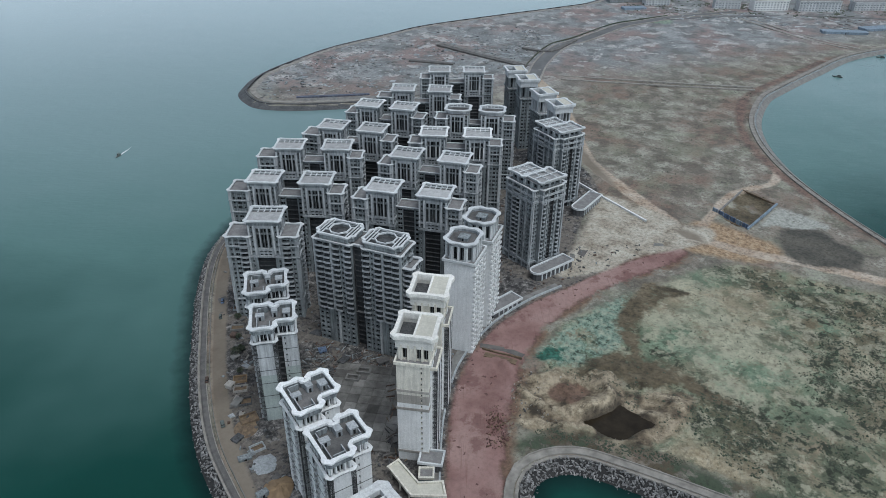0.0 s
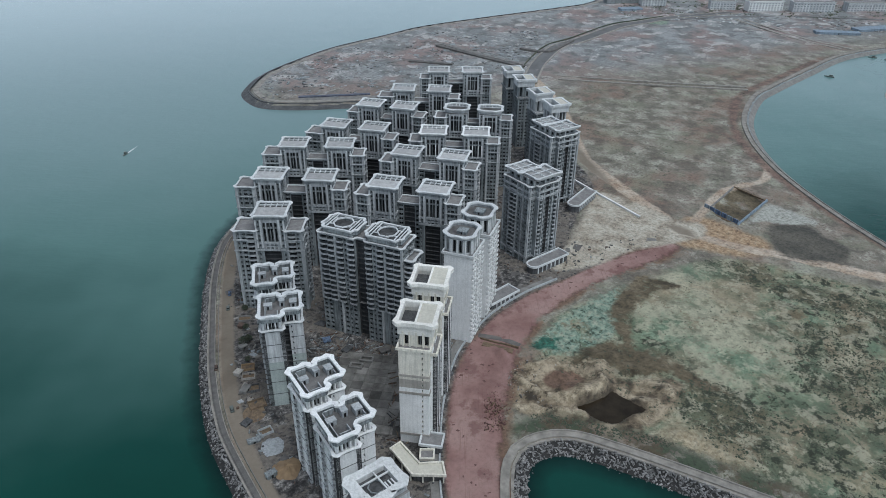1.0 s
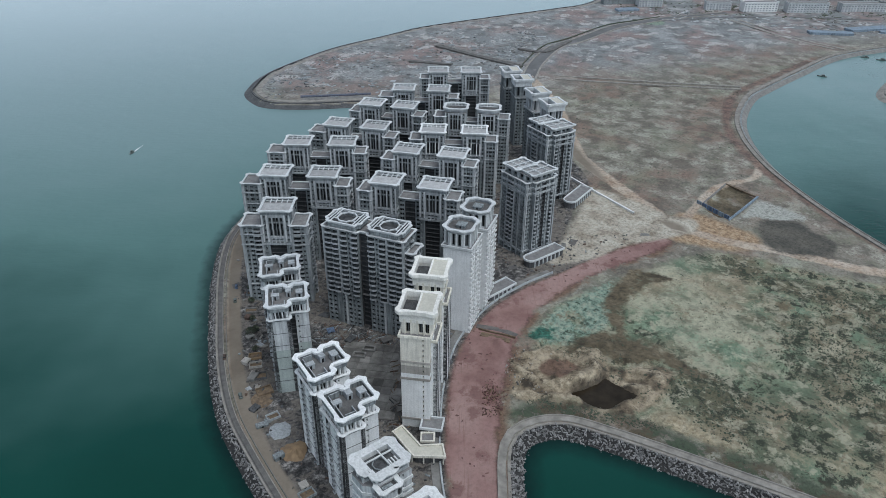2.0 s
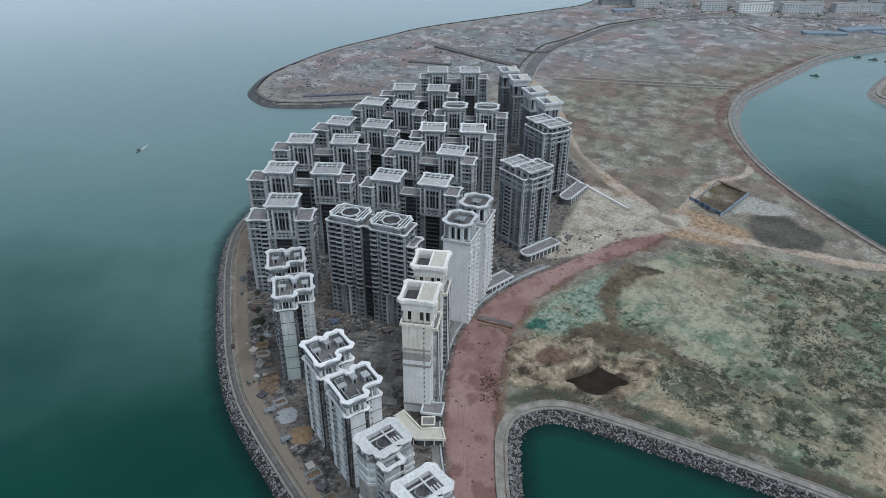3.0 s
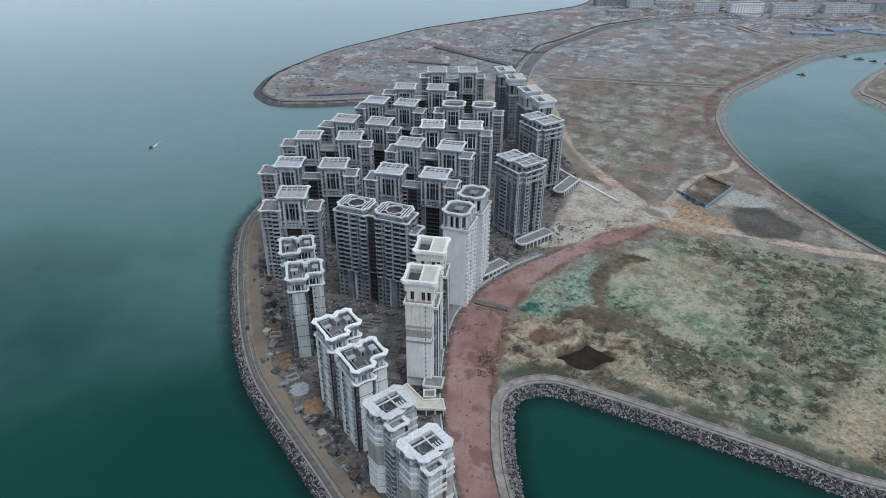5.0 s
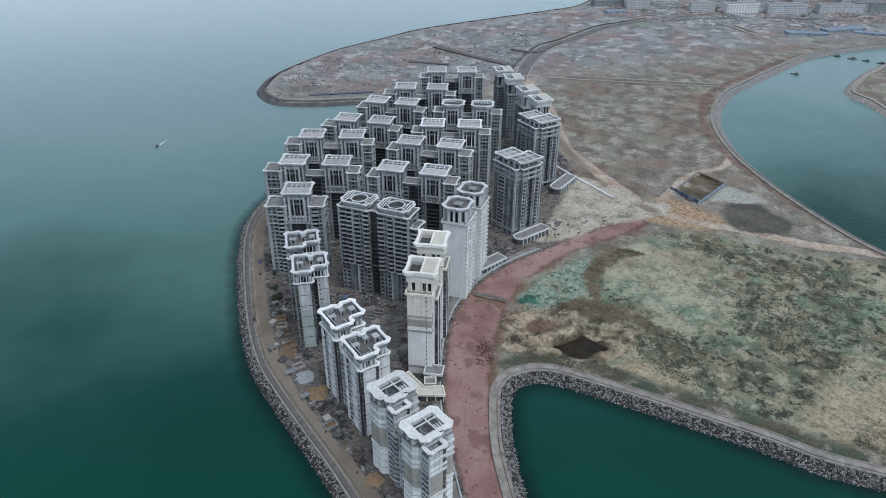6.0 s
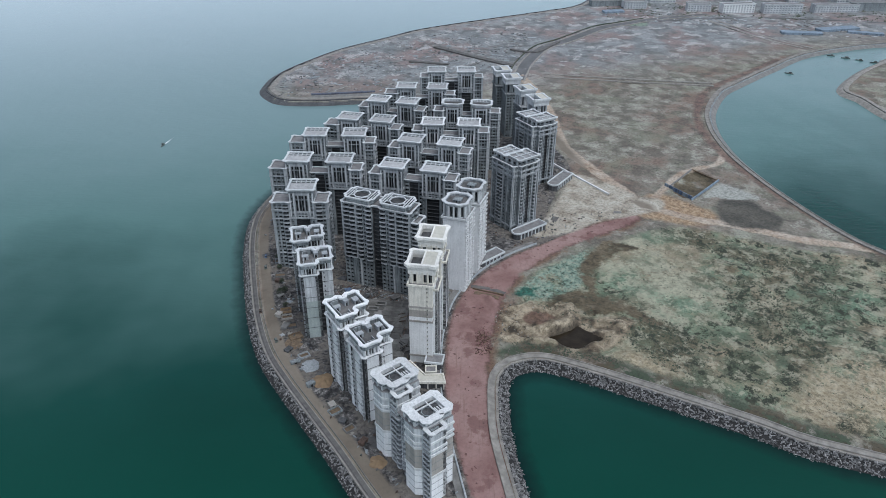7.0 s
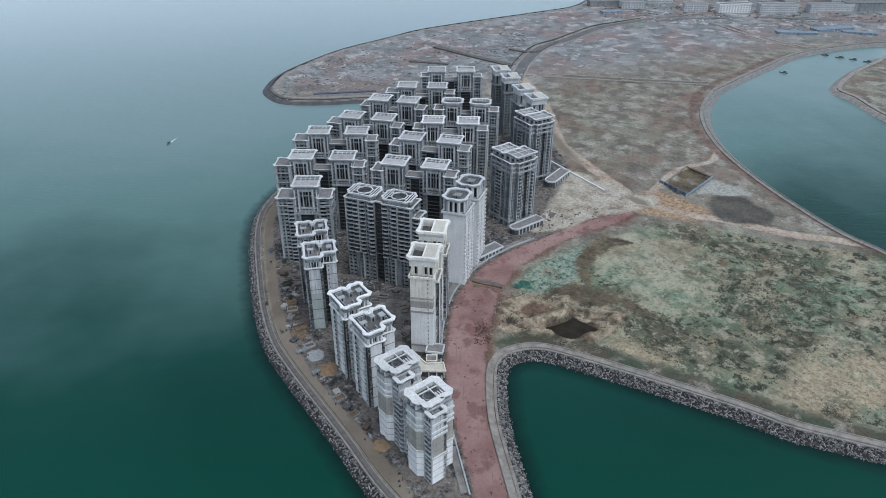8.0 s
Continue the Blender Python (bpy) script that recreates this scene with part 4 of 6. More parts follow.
def pavilion_unit(t, cx, stone, rim, ring=False):
    """One tower of the slab type: tall dark bay between piers under a coved roof pavilion, pergola behind."""
    zt = 57.0
    core = rect(cx - 8, cx + 8, -8.2, 8.2)
    t.wall((cx - 8, -8.2), (cx - 4.6, -8.2), 0, 40, "nl", stone)
    t.wall((cx - 8, -8.2), (cx - 4.6, -8.2), 40, zt, "pnp", stone, trim=PALE)
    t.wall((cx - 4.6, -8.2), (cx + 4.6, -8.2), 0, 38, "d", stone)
    t.wall((cx - 4.6, -8.2), (cx + 4.6, -8.2), 38, 43, "lwwwl", LIGHT)
    t.wall((cx - 4.6, -8.2), (cx + 4.6, -8.2), 43, 52.2, "ptpttptp", stone, trim=WHITE if rim is WHITE else LIGHT)
    t.wall((cx - 4.6, -8.2), (cx + 4.6, -8.2), 52.2, 55.4, "ptpttptp", stone, trim=LIGHT)
    t.wall((cx - 4.6, -8.2), (cx + 4.6, -8.2), 55.4, zt, "s", LIGHT)
    t.wall((cx + 4.6, -8.2), (cx + 8, -8.2), 0, 40, "ln", stone)
    t.wall((cx + 4.6, -8.2), (cx + 8, -8.2), 40, zt, "pnp", stone, trim=PALE)
    t.walls.face([(a, b, zt) for a, b in core], ROOF)
    t.wall((cx + 8, -8.2), (cx + 8, 8.2), 0, zt, "wwpnpww", stone, trim=PALE)
    t.wall((cx + 8, 8.2), (cx - 8, 8.2), 0, zt, "wwsww", stone)
    t.wall((cx - 8, 8.2), (cx - 8, -8.2), 0, zt, "wwpnpww", stone, trim=PALE)
    for h in (38.4, 42.6):
        k = Kit()
        cornice(k, core, h, LIGHT, 0.4, 0.4)
        part("cornice", k, t.root)
    k = Kit()
    if ring:
        crown(k, [(cx + a * 1.1, b * 1.1) for a, b in OCTA], 57.4, 60.5, rim, 1.2, 0.5, 0.6, 57.6, TERRACE, (), LIGHT, 0.9)
        top = part("crown", k, t.root, "pale ring crown")
        for i in range(4):
            beam(top, cx - 4.2 + i * 2.6, cx - 3.8 + i * 2.6, 3.6, 7.0, 59.2, 59.7, rim)
        beam(top, cx - 7.4, cx + 7.4, 3.2, 3.6, 59.2, 59.7, rim)
        return
    # dark floor paints the shade between the pergola beams
    crown(k, rect(cx - 8.7, cx + 8.7, -8.5, 8.5), 56.9, 60.0, rim, 0.6, 0.8, 0.7, 57.2, TERRACE, [(cx - 8.0, cx + 8.0, -7.8, 2.6)], CONCRETE, 0.8, SCREED)
    top = part("crown", k, t.root, "pale coved roof crown")
    for i in range(4):
        x = cx - 4.8 + i * 3.2
        beam(top, x - 0.22, x + 0.22, 2.6, 7.9, 58.7, 59.35, rim)
    beam(top, cx - 8.0, cx + 8.0, 6.0, 6.4, 58.6, 59.3, rim)


def slab_pair(x, y, turn, label, stone=None, half=15.4, wings=(1, 1), link=True, ring=False, wide=8.0, rim=RIM):
    stone = stone or CONCRETE
    t = Tower("apartment_building", x, y, turn, label, "slab towers", 170)
    for sgn in (-1, 1):
        pavilion_unit(t, sgn * half, stone, rim, ring)
        if wings[0 if sgn < 0 else 1]:
            a, b = sorted((sgn * (half + 8), sgn * (half + (8 + wide if sgn < 0 else 16))))
            w = rect(a, b, -9.2, 5.0 if sgn < 0 else 3.5)
            t.shell(w, 0, 53.5, ["pnwnp", "pwnbp", "wsw", "pbnwp"], stone, trim=PALE)
            terrace(t.root, w, 53.0, RIM)
            for h in (12.2, 40.4, 47.8):
                k = Kit()
                seam(k, w, h, LIGHT, 0.75 if h > 40 else 0.6, 0.5)
                part("string_course", k, t.root)
    if link:
        w = rect(-half + 8, half - 8, -3.5, 6.5)
        t.shell(w, 0, 48.5, ["wdw", "w", "wsw", "w"], stone)
        terrace(t.root, w, 48.2, RIM, "link_parapet", 0.0, 1.1)
    return t.done()


def single_slab(x, y, turn, label, stone=None):
    stone = stone or CONCRETE
    t = Tower("apartment_building", x, y, turn, label, "slab towers", 170)
    pavilion_unit(t, 0, stone, RIM)
    for a, b, pats in ((-20, -8, ["pnwbp", "wnwn", "wsw", "pbnwp"]), (8, 17, ["pbnp", "pwnbp", "wsw", "nwnw"])):
        w = rect(a, b, -8.8, 6.0)
        t.shell(w, 0, 50, pats, stone, trim=LIGHT)
        terrace(t.root, w, 49.6, RIM, flare=1.1)
        for h in (11.8, 38.4, 45.0):
            k = Kit()
            seam(k, w, h, LIGHT, 0.75 if h > 38 else 0.6, 0.5)
            part("string_course", k, t.root)
    return t.done()


# crown outline of the waterfront blocks: a rectangle with a notch behind and a step in front
LOBED = [(-9.5, -9.5), (1.0, -9.5), (1.0, -4.8), (9.5, -4.8), (9.5, 9.0), (2.2, 9.0), (2.2, 6.6), (-0.6, 6.6), (-0.6, 9.0), (-9.5, 9.0)]


def lobed_unit(t, cx, cy, top, panel, stone, rim):
    """Waterfront block: blank panelled front, balconied sides, scalloped crown on set-back walls round an open well."""
    o = [(cx + a, cy + b) for a, b in LOBED]
    body = outset(o, -0.3)
    low = top - 9.0
    t.shell(body, 0, low, ["sls", "d", "dlnsss", "wnwwn", "ww", "l", "l", "l", "ww", "wlsdbwlswlsbd"], stone, bands=panel, trim=PALE, bowed=False)
    for i in range(1, 6):
        k = Kit()
        seam(k, body, low * i / 6, DARK_CONCRETE, 0.05, 0.3)
        part("string_course", k, t.root)
    terrace(t.root, body, low, rim, "terrace_parapet", 0.5, 1.3)
    upper = outset(o, -1.5)
    t.shell(upper, low, top - 3.6, ["ptpttptp", "ptp", "ptpttptp", "ptptptptp", "ptptp", "l", "l", "l", "ptptp", "ptptpttptptp"], stone, trim=rim, roof=DARK_CONCRETE)
    k = Kit()
    # floor coloured dark for the shade in the crown's well
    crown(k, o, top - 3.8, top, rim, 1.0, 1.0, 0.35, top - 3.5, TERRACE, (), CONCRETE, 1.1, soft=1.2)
    part("crown", k, t.root, "pale scalloped parapet crown")
    # stair heads and cross walls standing in the open well
    clutter(t.root, [(cx - 0.4, cx + 2.0, cy + 2.6, cy + 7.4, 3.0), (cx - 7.2, cx - 3.6, cy + 0.6, cy + 3.0, 2.4), (cx + 4.4, cx + 7.4, cy + 1.0, cy + 4.6, 2.6)], top - 3.44, LIGHT)
    for x0, x1, y0, y1, h in ((-6.8, -6.4, -7.4, 6.8, 2.2), (-5.8, -1.6, -6.9, -6.5, 2.6), (-1.4, -1.0, -7.6, -3.0, 2.2), (3.0, 7.2, -2.6, -2.2, 2.4), (6.9, 7.3, -1.8, 0.4, 2.4), (-6.2, -2.2, 6.6, 7.0, 2.5)):
        k = Kit()
        k.box(cx + x0, cx + x1, cy + y0, cy + y1, top - 3.44, top - 3.44 + h, CONCRETE, LIGHT)
        part("cross_wall", k, t.root)


# plan of the end blocks: a bay with cut corners, a narrow square front
BAYED = [(-6.5, -9.5), (1.6, -9.5), (1.6, -4.8), (9.3, -4.8), (9.3, 9.0), (-5.2, 9.0), (-9.3, 6.2), (-9.3, -0.8), (-6.5, -3.4)]
COLLAR = [(-8.8, -1.0), (-6.6, -1.0), (-6.6, -5.6), (2.6, -5.6), (2.6, -4.6), (9.4, -4.6), (9.4, 9.2), (-8.8, 9.2)]


def bayed_unit(t, cx, cy, top, panel, stone, rim):
    """End block: cut-corner bay with double mouldings under a broad flat collar, lower square front with its own well."""
    o = [(cx + a, cy + b) for a, b in BAYED]
    low = top - 5.0
    t.shell(o, 0, low, ["slssls", "d", "dlnss", "wnwwn", "wwsww", "s", "sls", "s", "pbbp"], stone, bands=panel, trim=PALE, bowed=False)
    for h in (0.40, 0.72, 0.79, 0.90):
        k = Kit()
        cornice(k, o, low * h, rim, 0.4, 0.5)
        part("string_course", k, t.root)
    for h in (0.1, 0.2, 0.3, 0.5, 0.6):
        k = Kit()
        seam(k, o, low * h, CONCRETE, 0.04, 0.22)
        part("string_course", k, t.root)
    f = rect(cx - 6.5, cx + 1.6, cy - 9.5, cy - 4.6)
    k = Kit()
    # dark floor put in for the shade of the front's well
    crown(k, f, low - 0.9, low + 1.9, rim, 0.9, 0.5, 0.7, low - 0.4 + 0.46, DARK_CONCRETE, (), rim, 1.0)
    k.box(cx - 5.0, cx - 1.0, cy - 8.0, cy - 6.6, low + 0.06, low + 1.5, CONCRETE)
    part("front_parapet", k, t.root, "white parapet of the lower front")
    neck = outset([(cx + a, cy + b) for a, b in COLLAR], -0.9)
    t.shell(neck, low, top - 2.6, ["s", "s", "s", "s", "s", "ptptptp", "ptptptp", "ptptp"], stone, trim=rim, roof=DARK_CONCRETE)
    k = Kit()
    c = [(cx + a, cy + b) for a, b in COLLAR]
    # dark floor colour stands for shade down in the collar's well
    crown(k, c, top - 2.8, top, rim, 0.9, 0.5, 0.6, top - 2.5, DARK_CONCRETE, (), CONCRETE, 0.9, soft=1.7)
    for x0, x1, y0, y1 in ((-8.2, -5.0, -0.4, 8.6), (-6.0, -4.6, -5.0, -0.4), (-4.6, 2.0, -5.0, -2.6), (2.0, 8.8, -4.0, -2.4), (6.4, 8.8, -2.4, 8.6), (-5.0, 6.4, 6.6, 8.6)):
        k.box(cx + x0, cx + x1, cy + y0, cy + y1, top - 2.45, top - 0.12, rim)
    head = part("crown", k, t.root, "broad white collar crown with an open well")
    ring_beam(head, cx, cy + 1.6, 2.7, top - 2.4, top - 1.9, 0.5, CONCRETE)
    beam(head, cx - 5.0, cx + 6.4, cy + 3.4, cy + 3.9, top - 0.9, top - 0.35, rim)
    beam(head, cx + 1.6, cx + 2.1, cy - 2.7, cy + 6.4, top - 0.9, top - 0.3, rim)
    for i in range(3):
        beam(head, cx + 2.4 + i * 1.3, cx + 2.9 + i * 1.3, cy - 2.4, cy + 0.4, top - 0.8, top - 0.3, rim)


def lobed_pair(x, y, turn, top, gap, label, panel, stone, rim, unit=lobed_unit):
    """Two blocks in step along the shore; gap: plan offset of the second from the first."""
    t = Tower("apartment_building", x, y, turn, label, "waterfront blocks", 260)
    for cx, cy in ((0, 0), gap):
        unit(t, cx, cy, top, panel, stone, rim)
    mx, my = gap[0] / 2, gap[1] / 2
    t.shell(rect(mx - 6, mx + 6, my - 5, my + 5), 0, top - 12, ["wsw", "bwb", "wsw", "bwb"], stone, trim=PALE)
    return t.done()


def white_pair(x, y, turn, gap, label, stone, bands, top, crown_mat, top_z=65.0, front="ssssslnlss"):
    """Two slim towers with flared crowns, each half roofed over."""
    t = Tower("apartment_building", x, y, turn, label, "street towers", 260)
    for cx, cy in ((0, 0), gap):
        ledge = top_z - (12.5 if stone is CREAM else 16)
        body = rect(cx - 6.9, cx + 6.2, cy - 9.6, cy + 8)
        t.shell(body, 0, ledge, [front, "sbpsbps" if stone is CREAM else "nwnbwn", "wsw", "nwnwn"], stone, bands, WHITE if stone is CREAM else None, bowed=False)
        k = Kit()
        cornice(k, body, ledge, top, 0.9, 1.0)
        part("cornice", k, t.root)
        for h in (5, ledge * 0.55, ledge * 0.73):
            k = Kit()
            cornice(k, body, h, TAN if stone is CREAM else stone, 0.25, 0.3)
            part("string_course", k, t.root)
        up = rect(cx - 6.6, cx + 6.8, cy - (7.2 if stone is CREAM else 5.4), cy + 7.6)
        t.shell(up, ledge, top_z - 5, ["lptpsptptl", "stpts", "s", "stpts"], top)
        k = Kit()
        crown(k, rect(cx - 7.9, cx + 7.9, cy - 7.9, cy + 7.9), top_z - 6.5, top_z, crown_mat, 0.9, 0.8, 0.7, top_z - 4.8, DARK_CONCRETE, [(cx + 0.2, cx + 7.4, cy - 7.4, cy + 7.4)], None, 3.2, PAPER)
        k.box(cx - 0.4, cx + 0.4, cy - 7.3, cy + 7.3, top_z - 5, top_z - 0.1, crown_mat)
        part("crown", k, t.root, "flared crown half roofed over")
        side = rect(cx + 6.2, cx + 8.8, cy - 6.5, cy + 7)
        t.shell(side, 0, ledge - 4, ["l", "dsdsd" if stone is CREAM else "wbwb", "n", "l"], WHITE if stone is CREAM else stone, () if stone is CREAM else bands)
        k = Kit()
        cornice(k, side, ledge - 4, top, 0.4, 0.5)
        part("side_cornice", k, t.root)
    return t.done()


PANEL = [(-10.2, -5.0), (-8.4, -5.0), (-8.4, -7.6), (8.4, -7.6), (8.4, -5.0), (10.2, -5.0), (10.2, 5.0), (8.4, 5.0), (8.4, 7.6), (-8.4, 7.6), (-8.4, 5.0), (-10.2, 5.0)]
OCTA = [(-8.4, -4.8), (-4.2, -7.2), (4.2, -7.2), (8.2, -4.6), (8.2, 4.6), (4.2, 7.2), (-4.2, 7.2), (-8.2, 4.6)]


def pergola_unit(t, cx, cy, top, rim):
    k = Kit()
    o = [(cx + a, cy + b) for a, b in PANEL]
    # shade of the open centre put into the dark floor colour
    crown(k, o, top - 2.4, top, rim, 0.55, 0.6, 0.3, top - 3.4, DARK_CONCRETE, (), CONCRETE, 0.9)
    head = part("crown", k, t.root, "pale pergola ring crown")
    for sg in (-1, 1):
        for i in range(2):
            xx, half = cx + sg * (6.6 + i * 1.7), 6.9 if i < 1 else 4.4
            beam(head, xx - 0.25, xx + 0.25, cy - half, cy + half, top - 0.6, top - 0.1, rim)
        beam(head, cx - 6.4, cx - 4.6, cy + sg * 3.0 - 0.25, cy + sg * 3.0 + 0.25, top - 0.65, top - 0.15, rim)
        beam(head, cx + 4.6, cx + 6.4, cy + sg * 3.0 - 0.25, cy + sg * 3.0 + 0.25, top - 0.65, top - 0.15, rim)
    ring_beam(head, cx, cy, 5.0, top - 0.7, top + 0.05, 0.6, rim, 1.05)
    clutter(t.root, [(cx - 1.6, cx + 1.8, cy - 1.2, cy + 1.6, 1.4)], top - 3.4, DARK_CONCRETE)


def balcony_pair(x, y, turn, label):
    """Long grey block with stacked bowed balconies under two pergola crowns."""
    t = Tower("apartment_building", x, y, turn, label, "balcony blocks", 260)
    top = 65.0
    body = [(-24, -7.5), (-3, -7.5), (-3, -5.5), (3, -5.5), (3, -7.5), (24, -7.5), (24, 7.5), (-24, 7.5)]
    t.shell(body, 0, 21, ["wwsnpwnw", "l", "d", "l", "wnwpsnww", "nwww", "wwwswww", "wwwn"], CONCRETE, trim=PALE)
    t.shell(body, 21, 60.5, ["pbbpbnb", "l", "d", "l", "bnbpbbp", "nwbw", "wwwswww", "wbwn"], CONCRETE, trim=LIGHT)
    terrace(t.root, body, 60.2, RIM, "parapet", 0.5, 1.0)
    for cx in (-12.5, 12.5):
        t.shell(rect(cx - 8.4, cx + 8.4, -6.2, 6.2), 60.5, top - 3.6, ["ptptptp", "ww", "s", "ww"], CONCRETE, trim=RIM)
        pergola_unit(t, cx, 0, top, RIM)
    w = rect(24, 28.5, -5.5, 5)
    t.shell(w, 0, 53, ["b", "wbw", "w", "l"], CONCRETE, trim=PALE)
    terrace(t.root, w, 52.7, RIM)
    return t.done()


def street_pair(x, y, turn, gap, label):
    """White-faced towers with balconies down the street side."""
    t = Tower("apartment_building", x, y, turn, label, "street towers", 260)
    for cx, cy in ((0, 0), gap):
        body = rect(cx - 7, cx + 8, cy - 8, cy + 10)
        t.shell(body, 0, 53.5, ["ssls", "bpbsbpbsb", "s", "wnwn"], WHITE, trim=WHITE, bowed=False)
        k = Kit()
        cornice(k, body, 53.5, RIM, 1.0, 1.2)
        part("cornice", k, t.root)
        o = [(cx + a * 0.92, cy + 0.5 + b * 1.15) for a, b in OCTA]
        t.shell(outset(o, -0.5), 53.5, 61.6, ["ptp", "ptptp", "ptp", "ptptptp", "ptp", "ptptp", "ptp", "ptptptp"], PALE, trim=RIM, roof=DARK_CONCRETE)
        k = Kit()
        # dark floor gives a shallow well the shade of a deep one
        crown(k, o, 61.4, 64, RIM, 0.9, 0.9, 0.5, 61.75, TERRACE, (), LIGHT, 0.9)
        part("crown", k, t.root, "pale ring crown open to the sky")
        clutter(t.root, [(cx - 2.5, cx + 2.5, cy - 1.5, cy + 3.5, 1.4)], 61.8, CONCRETE)
    return t.done()


def stepped_tower(x, y, turn, label, tall=53.0):
    """Broad tower with vertical ribs, stepped terraces and two offset open roof frames."""
    t = Tower("apartment_building", x, y, turn, label, "ribbed towers", 260)
    body = [(-12, -11), (-7, -11), (-7, -13.5), (9, -13.5), (9, -12), (12.5, -12), (12.5, 13), (-12, 13)]
    t.shell(body, 0, tall, ["pnn", "l", "pbnpwdwpnbp", "l", "np", "pwnpbbpnwpbbp", "wwswwsww", "pnwpbbpwnpnwp"], CONCRETE, trim=LIGHT)
    terrace(t.root, body, tall - 0.3, RIM, "terrace_parapet", 0.7, 1.2)
    for h in (0.08, 0.86, 0.93):
        k = Kit()
        cornice(k, body, tall * h, LIGHT, 0.65, 0.5)
        part("string_course", k, t.root)
    up = [(-9.5, -11.0), (9.5, -11.0), (9.5, 1.0), (5, 1.0), (5, 11.0), (-9.5, 11.0)]
    t.shell(up, tall, tall + 4.2, ["pwwpwwp", "pwwpwwp", "s", "wpw", "s", "wpwpwpw"], CONCRETE, trim=LIGHT)
    for a, b, c, d in ((-11, 5.5, -0.4, 13.0), (-8.5, 11.0, -13.2, 1.6)):
        k = Kit()
        high = tall + 0.02 * c
        crown(k, rect(a, b, c, d), high + 4.0, high + 6.2, RIM, 0.6, 1.1, 0.4, tall + 4.6, SCREED, (), LIGHT, 0.7)
        head = part("roof_frame", k, t.root, "pale open grid roof frame")
        for i in (1, 2):
            xx = a + (b - a) * i / 3
            beam(head, xx - 0.2, xx + 0.2, c + 0.6, d - 0.6, tall + 5.4, tall + 5.9, RIM)
        yy = (c + d) / 2
        beam(head, a + 0.6, b - 0.6, yy - 0.2, yy + 0.2, tall + 5.3, tall + 5.8, RIM)
    return t.done()


slab_pair(-89, 376, -3, "grey concrete twin slab tower with coved roofs by the shore", wide=11.5)
slab_pair(-84, 427.5, -1, "grey concrete twin slab tower with coved roofs, second row", wide=11.5)
slab_pair(-62.5, 462, -12, "grey twin slab tower shell in the third row", wide=11.5, half=14.2)
slab_pair(-42.5, 508, -13, "grey twin slab tower shell in the fourth row", half=13.4)
slab_pair(-18, 549, -4, "grey twin slab tower shell near the inlet", wide=11.5, half=14.6)
slab_pair(10.5, 603, 0, "grey twin slab tower shell in the last row", half=14.8)
slab_pair(-19, 362.5, -13, "grey twin slab tower with dark central bays in the middle court", half=15.3)
slab_pair(-8, 411.5, -13, "grey twin slab tower shell in the inner court", half=15.6)
slab_pair(8, 452, -4, "pale topped twin tower with deep window bays", half=14.8, rim=WHITE)
slab_pair(23, 500, -6, "grey twin tower with pale ring crowns", half=12.6, ring=True)
single_slab(-93.4, 329, 0, "grey concrete slab tower with pavilion roof beside the sea road")
balcony_pair(-39, 300, -22, "grey concrete block with stacked bowed balconies and pergola crowns")
street_pair(10, 299.7, -20, (1.5, 24), "white faced tower pair with street side balconies")
white_pair(-9.8, 225.5, -9, (0.0, 29.5), "white and cream painted tower pair with open crowns", CREAM, [(32, WHITE), (36.5, TAN), (60, CREAM)], CREAM, WARM, front="sslssslnls")
lobed_pair(-73.7, 249.7, 12, 52, (-3, 28), "pale grey waterfront block pair with scalloped crowns", [(26, GREEN_NET)], PALE, RIM)
lobed_pair(-35.3, 180.5, 33, 50, (0.6, 27), "white panelled waterfront block pair with scalloped open crowns", (), WHITE, WHITE)
lobed_pair(-5.3, 128, 38, 46, (2.0, 27.9), "white painted end block pair with roofed crowns", [(16.4, WHITE), (29.5, TAN)], PALE, PALE_TRIM, bayed_unit)
stepped_tower(56, 388.5, 36, "grey ribbed tower with twin open roof frames beside the road")
stepped_tower(81, 471, 30, "grey ribbed tower with twin open roof frames and podium")
white_pair(87.5, 516.5, 18, (0, 29), "grey tower pair with half covered pale crowns", CONCRETE, (), PALE, RIM, 60.0, "pwnpwnp")
white_pair(69, 581, 8, (-4, 27), "grey tower pair with open crowns at the row's end", CONCRETE, (), CONCRETE, RIM, 60.0, "pwnpwnp")

# ---- street edges, podiums and works ----
def run_wall(name, points, width, z0, z1, mat, label, category, step=4.0):
    """An upright wall or raised strip along a line."""
    line = spline(points, step)
    nrm = normals(line)
    k = Kit()
    for i in range(len(line) - 1):
        a, b = line[i] - nrm[i] * width / 2, line[i + 1] - nrm[i + 1] * width / 2
        c, d = line[i + 1] + nrm[i + 1] * width / 2, line[i] + nrm[i] * width / 2
        k.face([(*a, z1), (*d, z1), (*c, z1), (*b, z1)], mat)
        k.face([(*a, z0), (*a, z1), (*b, z1), (*b, z0)], mat)
        k.face([(*d, z1), (*d, z0), (*c, z0), (*c, z1)], mat)
    return tagged(new(name, k.mesh(name)), label, category, kind="structure")


ASPHALT = weathered("worn asphalt", (0.16, 0.16, 0.16), (0.10, 0.10, 0.10), coarse=0.05, streak=0.0)
street = [(x - 2.2, y + 1.5) for x, y in RED_W]
run_wall("street_wall", street[1:-2], 0.8, 3.8, 5.2, LIGHT, "pale unfinished boundary wall along the clay road", "wall")
run_wall("street_pavement", [(x - 4.5, y + 3) for x, y in RED_W][1:-2], 4.0, 3.7, 4.35, QUAY, "grey concrete strip of unfinished pavement", "pavement")
CANAL = [(96, 765), (104, 800), (118, 850), (149, 922), (189, 965), (256, 1046), (299, 1075), (354, 1109), (460, 1150)]
